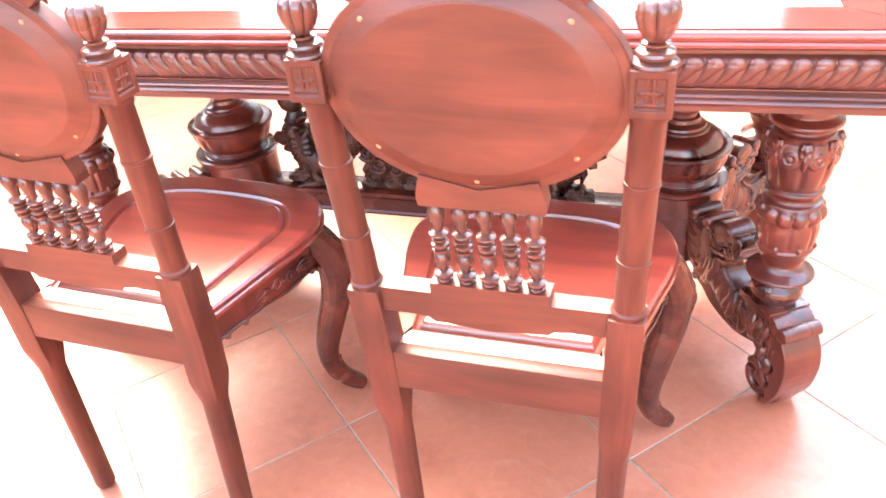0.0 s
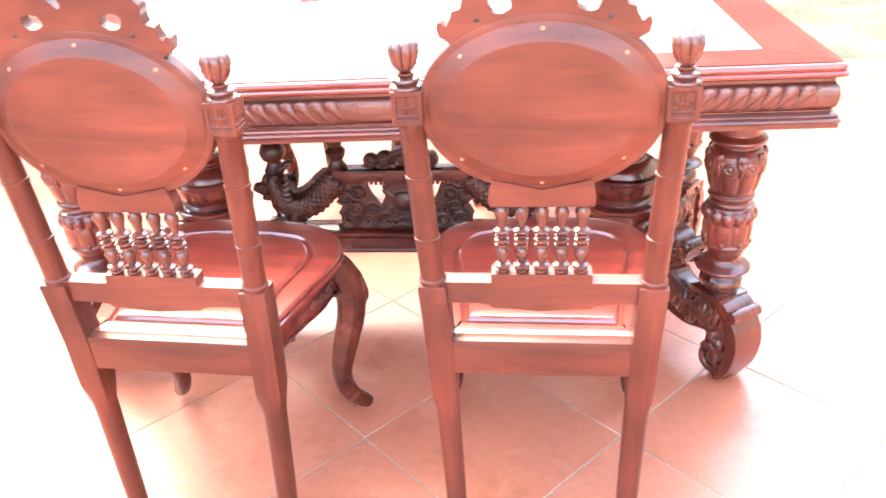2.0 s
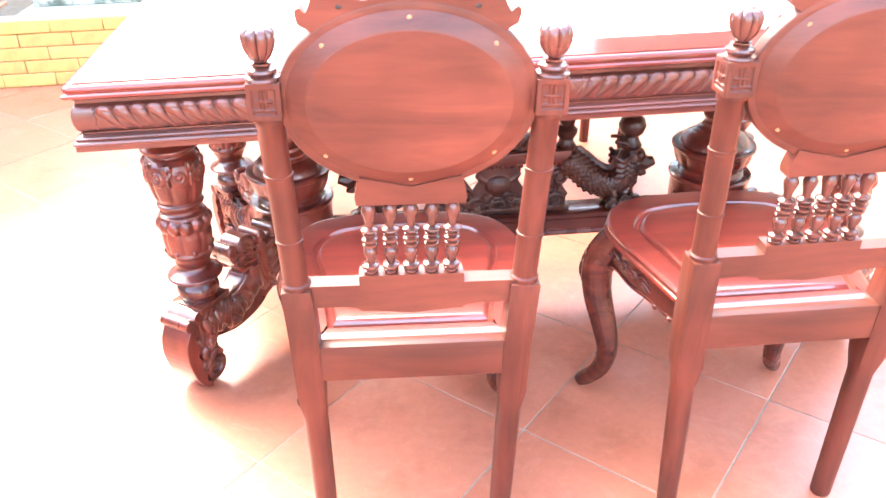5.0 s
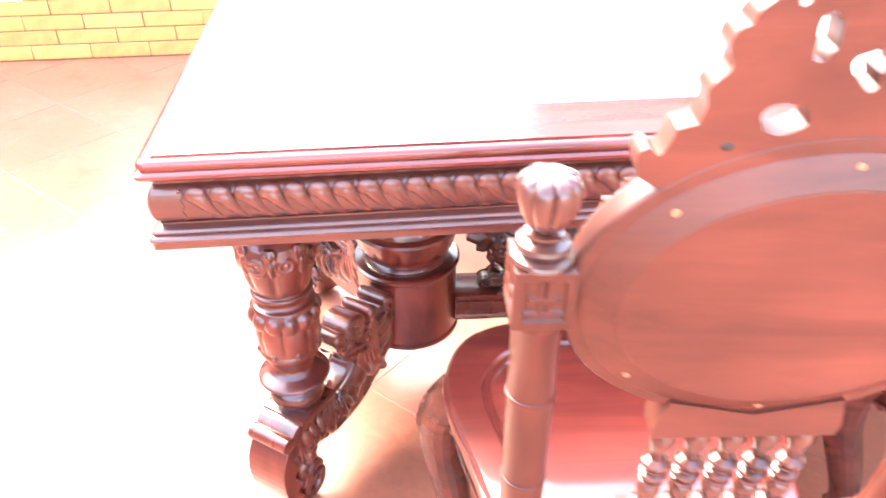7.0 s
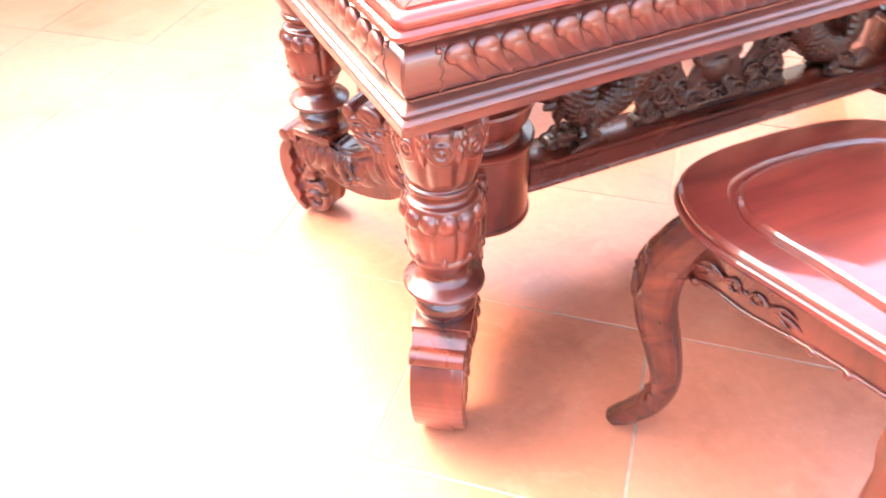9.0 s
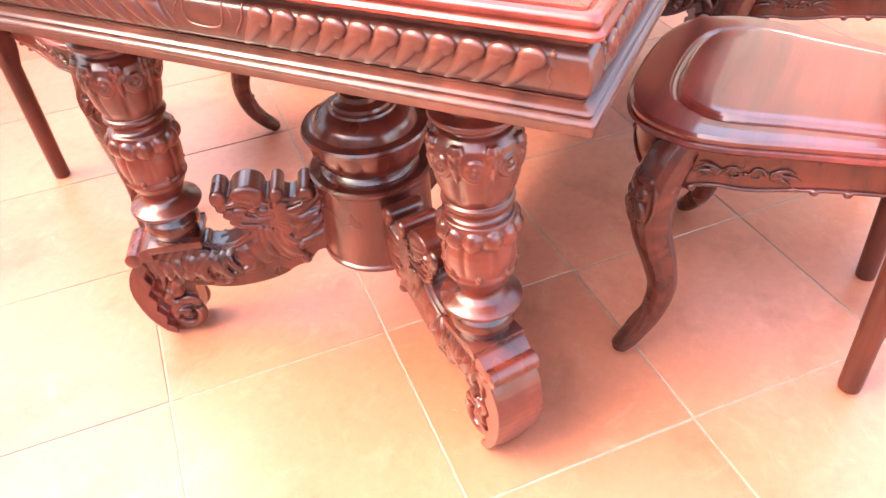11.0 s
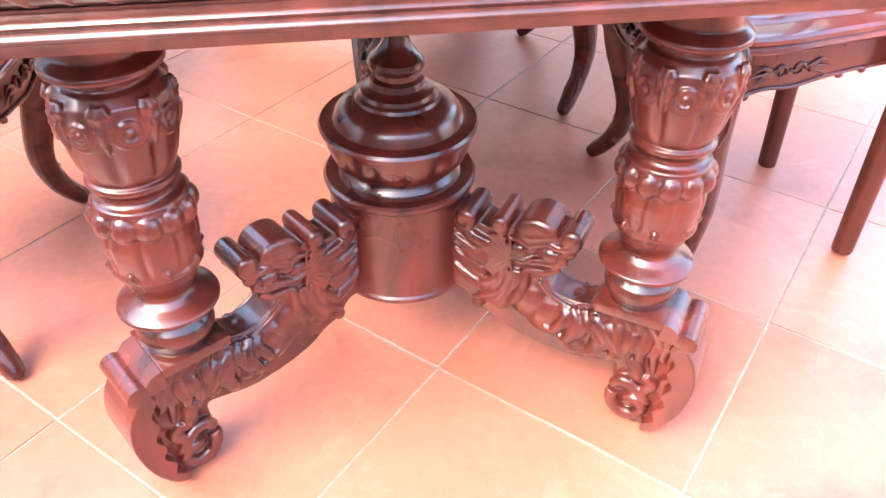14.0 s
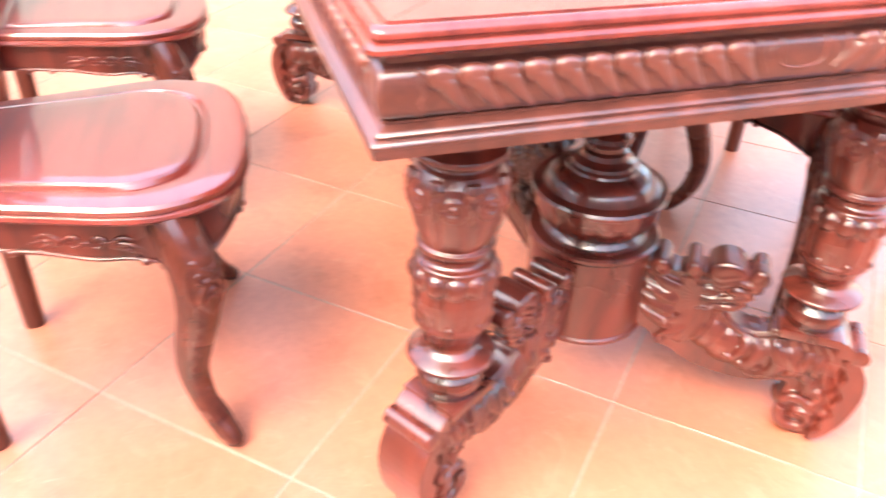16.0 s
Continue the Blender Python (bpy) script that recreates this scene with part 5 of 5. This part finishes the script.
    oval = part("oval_back", bm, WOOD, chair, "oval frame with a bevelled rim", 15)
    bm = bmesh.new()
    loft(bm, [ell(RX - 0.0365, RZ - 0.0315, -0.010), ell(RX - 0.0365, RZ - 0.0315, -0.0227), ell(RX - 0.038, RZ - 0.033, -0.0232), ell(RX - 0.09, RZ - 0.07, -0.0242)])
    part("back_panel", bm, WOOD, oval, "", 15)
    bm = bmesh.new()
    loft(bm, [ell(RX - 0.031, RZ - 0.027, 0.008), ell(RX - 0.031, RZ - 0.027, 0.0125), ell(RX - 0.034, RZ - 0.030, 0.0135)])
    part("marble_face", bm, MARBLE, oval, "white marble inset with grey-green veins")
    bm = bmesh.new()
    for k in range(22):
        a = 2 * math.pi * k / 22
        for h in (-1, 1):
            arc = [(a + h * (0.03 + 0.09 * q / 6), 0.010 * math.sin(math.pi * q / 6) * (1 if k % 2 else -1)) for q in range(7)]
            tube(bm, [m3 @ Vector(((RX - 0.016 + o) * math.cos(p), 0.021, (RZ - 0.014 + o) * math.sin(p))) for p, o in arc], [0.0026, 0.0036, 0.004, 0.0038, 0.0032, 0.0024, 0.0012], 6)
        c = m3 @ Vector(((RX - 0.015) * math.cos(a), 0.021, (RZ - 0.013) * math.sin(a)))
        ball(bm, c, 0.0045, (1.2, 0.7, 1.0), 6)
    piece("scroll_carving", fused(bm, 0.0017, 1), WOOD, oval)
    for a in (90, 44, 136, -41, -139, -90):
        bm = bmesh.new()
        c = Vector(((RX - 0.021) * math.cos(radians(a)), -0.0152, (RZ - 0.019) * math.sin(radians(a))))
        rings = [[m3 @ (c + Vector((r * math.cos(q), yy, r * math.sin(q)))) for q in [2 * math.pi * i / 10 for i in range(10)]] for r, yy in ((0.0034, 0.002), (0.0034, -0.0012), (0.0022, -0.0018))]
        loft(bm, rings)
        part("screw", bm, SCREW, oval, "copper-coloured screw head")
    bm = bmesh.new()
    shoe = smooth_curve([(-0.078, 0.708, 0), (-0.080, 0.720, 0), (-0.077, 0.734, 0), (-0.072, 0.752, 0)], 3)
    shoe = [(p.x, p.y) for p in shoe] + [(0.0, 0.736)] + [(-p.x, p.y) for p in shoe[::-1]]
    plate(bm, [shoe], 0.026, lambda a, b, w: Vector((a, back_at(b)[0] - 0.014 + w, b)), 0.002)
    shoe_ob = part("shoe_block", bm, WOOD, chair)
    bm = bmesh.new()                                             # slanted flutes on the shoe's front
    for k in range(-7, 8):
        x = 0.0098 * k
        tube(bm, [(x * 0.92 + 0.003 * (k > 0) - 0.003 * (k < 0), back_at(0.73)[0] + 0.012, 0.731), (x, back_at(0.72)[0] + 0.0145, 0.720), (x * 1.06, back_at(0.71)[0] + 0.012, 0.7095)], [0.003, 0.0052, 0.0038], 6)
    piece("fluted_carving", fused(bm, 0.0016, 1), WOOD, shoe_ob)
    bm = bmesh.new()
    mc = Matrix.Translation((0, back_at(0.99)[0], 0.990)) @ Matrix.Rotation(lean, 4, "X")
    plate(bm, crest_loops(), 0.020, lambda a, b, w: mc @ Vector((a, w - 0.0112, b)), 0.0015)
    crest = part("crest", bm, WOOD, chair, "openwork leafy crest")
    for sx in (-1, 1):
        bm = bmesh.new()
        ball(bm, mc @ Vector((sx * 0.086, -0.0112, -0.006)), 0.0032, (1.3, 0.35, 0.9), 8)
        part("nail_head", bm, plain("dark_nail", (0.02, 0.015, 0.012), 0.6), crest)
    bm = bmesh.new()                                             # leaf carving on the crest's front
    for s in (-1, 1):
        for pts in ([(0.0, 0.118), (s * 0.025, 0.104), (s * 0.040, 0.096), (s * 0.046, 0.086)], [(s * 0.068, 0.076), (s * 0.082, 0.072), (s * 0.086, 0.058), (s * 0.074, 0.048)],
                    [(s * 0.038, 0.036), (s * 0.065, 0.040), (s * 0.085, 0.034), (s * 0.092, 0.022)], [(s * 0.092, 0.004), (s * 0.104, -0.004), (s * 0.118, -0.014), (s * 0.126, -0.022)], [(0.0, 0.02), (s * 0.02, 0.03), (s * 0.03, 0.05), (s * 0.02, 0.06)]):
            c = smooth_curve([(p[0], p[1], 0) for p in pts], 5)
            tube(bm, [mc @ Vector((p.x, 0.011, p.y)) for p in c], [0.007 * math.sin(math.pi * (0.15 + 0.8 * i / (len(c) - 1))) for i in range(len(c))], 6)
    piece("leaf_carving", fused(bm, 0.002, 1), WOOD, crest)
    for ob in chair.children_recursive:                          # true breadth and height
        ob.data.transform(Matrix.Diagonal((0.967, 1, 0.993, 1)))
    return chair


chair_a = dining_chair()
chair_a.matrix_basis = pose(-0.300, -0.639, 0.004, 0, 1.7, -2.4)
copy_thing(chair_a, pose(0.340, -0.640, 0, 0, 0.3, -1.8))
chair_f = copy_thing(chair_a, pose(-0.305, 0.798, 0, 0, 0, 176))
chair_g = copy_thing(chair_a, pose(0.3775, 0.8224, 0, 0, 0, -179))
for c in (chair_f, chair_g):
    c["label"] = "carved hardwood chair showing its marble-faced oval back"

# ---- veranda and yard clutter ----
OLD_WOOD = wood("weathered_wood", (0.42, 0.33, 0.24), (0.26, 0.2, 0.14), 0.7, 0.0, (30.0, 30.0, 4.0))
post = thing("veranda_post", "round weathered wooden post standing on the veranda's edge", "post")
bm = bmesh.new()
lathe(bm, [(0.050, 0.322), (0.051, 0.33), (0.047, 0.9), (0.049, 1.5), (0.046, 2.498)], (-3.03, 2.60, 0), 18, lambda a, z: 0.03 * math.sin(3 * a + 4 * z))
part("shaft", bm, OLD_WOOD, post)
bm = bmesh.new()
lathe(bm, [(0.062, PLINTH_H + 0.001), (0.064, 0.30), (0.06, 0.317), (0.052, 0.3215)], (-3.03, 2.60, 0), 18)
part("footing", bm, COPING, post)


def broom(at, lean, head, tip):
    b = thing("broom", "broom with a pale pole and a bright plastic foot", "broom")
    x, y = at
    bm = bmesh.new()
    tube(bm, [(x, y, PLINTH_H + 0.11), (x + lean[0] * 0.5, y + lean[1] * 0.5, 0.95), (x + lean[0], y + lean[1], 1.62)], 0.013, 10)
    part("pole", bm, plain("pale_painted_pole", (0.7, 0.68, 0.64), 0.4), b)
    bm = bmesh.new()
    lathe(bm, [(0.016, PLINTH_H + 0.14), (0.022, PLINTH_H + 0.12), (0.030, PLINTH_H + 0.08), (0.040, PLINTH_H + 0.045)], (x, y, 0), 14)
    part("socket", bm, plain("yellow_green_plastic", head, 0.35), b)
    bm = bmesh.new()
    for i in range(60):
        a, r = random.uniform(0, 6.283), 0.04 * math.sqrt(random.random())
        tube(bm, [(x + r * math.cos(a), y + r * math.sin(a), PLINTH_H + 0.05), (x + 1.1 * r * math.cos(a), y + 1.1 * r * math.sin(a), PLINTH_H + 0.004)], 0.004, 4)
    part("bristle_tuft", bm, plain("plastic_bristles", tip, 0.5), b)


broom((-3.23, 3.79), (-0.32, 0.42), (0.62, 0.62, 0.05), (0.03, 0.25, 0.6))
broom((-2.9, 4.46), (-0.1, 0.6), (0.55, 0.68, 0.05), (0.6, 0.7, 0.08))
broom((-3.77, 3.9), (-0.1, 0.4), (0.75, 0.74, 0.7), (0.7, 0.7, 0.66))


def heap(name, label, category, at, size, mat, seed, folds):
    """A slumped heap of cloth: a dome pushed into folds."""
    rnd = random.Random(seed)
    ph = [rnd.uniform(0, 6.28) for _ in range(8)]
    bm = bmesh.new()
    n, rings = 40, []
    for k in range(13):
        e = math.pi / 2 * k / 12.5
        ring = []
        for i in range(n):
            a = 2 * math.pi * i / n
            w = 1 + folds * (math.sin(5 * a + ph[0] + 2.5 * e) + 0.6 * math.sin(9 * a + ph[1] - 3 * e) + 0.5 * math.sin(3 * a + ph[2]))
            ring.append((at[0] + size[0] * math.cos(e) ** 0.7 * w * math.cos(a), at[1] + size[1] * math.cos(e) ** 0.7 * w * math.sin(a), PLINTH_H + 0.006 + size[2] * math.sin(e) * (1 + folds * math.sin(4 * a + ph[3]) + 0.5 * folds * math.sin(7 * a + 5 * e + ph[4]))))
        rings.append(ring)
    loft(bm, rings)
    ob = part(name, bm, mat, None, angle=60)
    tagged(ob, label, category)


heap("plastic_sheet", "crumpled red plastic sheeting heaped on the veranda floor", "cloth", (-3.05, 4.86), (0.36, 0.22, 0.24), plain("red_sheeting", (0.26, 0.02, 0.024), 0.5, 0, 9, 0.35, 0.2), 5, 0.07)
heap("sack", "dark crumpled sacking heaped beside the red sheeting", "cloth", (-3.72, 4.95), (0.5, 0.34, 0.34), plain("dark_sacking", (0.03, 0.022, 0.018), 0.85, 0, 14, 0.4, 0.3), 9, 0.08)
heap("folded_cloth", "dark maroon bundle of cloth on the veranda floor", "cloth", (-3.42, 4.66), (0.2, 0.12, 0.12), plain("maroon_cloth", (0.11, 0.018, 0.016), 0.8, 0, 20, 0.4, 0.3), 13, 0.09)
heap("rag", "small pale rag lying on the dark bundle", "rag", (-3.37, 4.62), (0.07, 0.05, 0.145), plain("pale_rag", (0.5, 0.42, 0.36), 0.85, 0, 20, 0.2, 0.3), 21, 0.12)

stump = thing("tree_stump", "weathered grey stump standing in the mossy yard", "stump")
bm = bmesh.new()
lathe(bm, [(0.175, -0.028), (0.165, 0.0), (0.15, 0.06), (0.145, 0.2), (0.15, 0.36), (0.147, 0.375)], (2.70, 3.16, 0), 36, lambda a, z: 0.03 * math.sin(13 * a) + 0.05 * math.sin(3 * a + 1))
part("bark", bm, wood("grey_bark", (0.34, 0.33, 0.29), (0.14, 0.13, 0.11), 0.9, 0.0, (40.0, 40.0, 3.0)), stump)
bm = bmesh.new()
lathe(bm, [(0.142, 0.372), (0.138, 0.379), (0.06, 0.381), (0.01, 0.381)], (2.70, 3.16, 0), 30)
part("cut_face", bm, OLD_WOOD, stump)

# ---- bricks and tiles ----


def brick_mesh(l, h, d):
    bm = bmesh.new()
    box(bm, (-l / 2, -d / 2, -h / 2), (l / 2, d / 2, h / 2), 0.004, 1)
    finish(bm)
    me = bpy.data.meshes.new("brick")
    bm.to_mesh(me)
    bm.free()
    me.materials.append(BRICK)
    return me


BL, BH, COURSES = 0.248, 0.0635, 4
me = brick_mesh(BL - 0.003, BH - 0.003, 0.03)
for row in range(COURSES):
    x = -5.9 + (BL / 2 if row % 2 else 0)
    while x < 0.95:
        b = new("brick", me)
        b.parent = plinth
        b.location = (x + random.uniform(-0.002, 0.002), WALL_Y + 0.005 + random.uniform(-0.001, 0.001), 0.004 + BH * (row + 0.5))
        x += BL
x = -1.90
while x < 0.95:                                                  # one more course under the wall
    b = new("brick", me)
    b.parent = plinth
    b.location = (x + random.uniform(-0.002, 0.002), WALL_Y + 0.005 + random.uniform(-0.001, 0.001), 0.004 + BH * (COURSES + 0.5))
    x += BL

TS = 0.4
bm = bmesh.new()
box(bm, (-TS / 2 + 0.0019, -TS / 2 + 0.0019, -0.008), (TS / 2 - 0.0019, TS / 2 - 0.0019, 0), 0.0008, 1)
finish(bm)
tile_me = bpy.data.meshes.new("tile")
bm.to_mesh(tile_me)
bm.free()
tile_me.materials.append(TILE)
rest = bmesh.new()
D = TS / math.sqrt(2)
E0, TURN = (-0.628, -0.020), radians(1.4)
for i in range(-24, 24):
    for j in range(-24, 24):
        if (i + j) % 2 == 0:
            continue
        x, y = E0[0] + D * (i * math.cos(TURN) - j * math.sin(TURN)), E0[1] + D * (i * math.sin(TURN) + j * math.cos(TURN))
        if not (-5.7 < x < 3.7 and -5.6 < y < 2.5):
            continue
        if -2.6 < x < 1.9 and -1.75 < y < 1.94:
            t = new("tile", tile_me)
            t.parent = floor
            t.location = (x, y, random.uniform(-0.0006, 0.0004))
            t.rotation_euler = (0, 0, TURN + radians(45 + 90 * random.randrange(4)))
        else:
            vs = [(x + (D - 0.003) * math.cos(TURN + k * math.pi / 2), min(2.245, y + (D - 0.003) * math.sin(TURN + k * math.pi / 2))) for k in range(4)]
            if min(b for a, b in vs) < 2.24:
                loft(rest, [[(a, b, z) for a, b in vs] for z in (-0.008, 0)])
far_tiles = part("far_tiles", rest, TILE, floor)
tagged(far_tiles, "", "", "", "stuff")
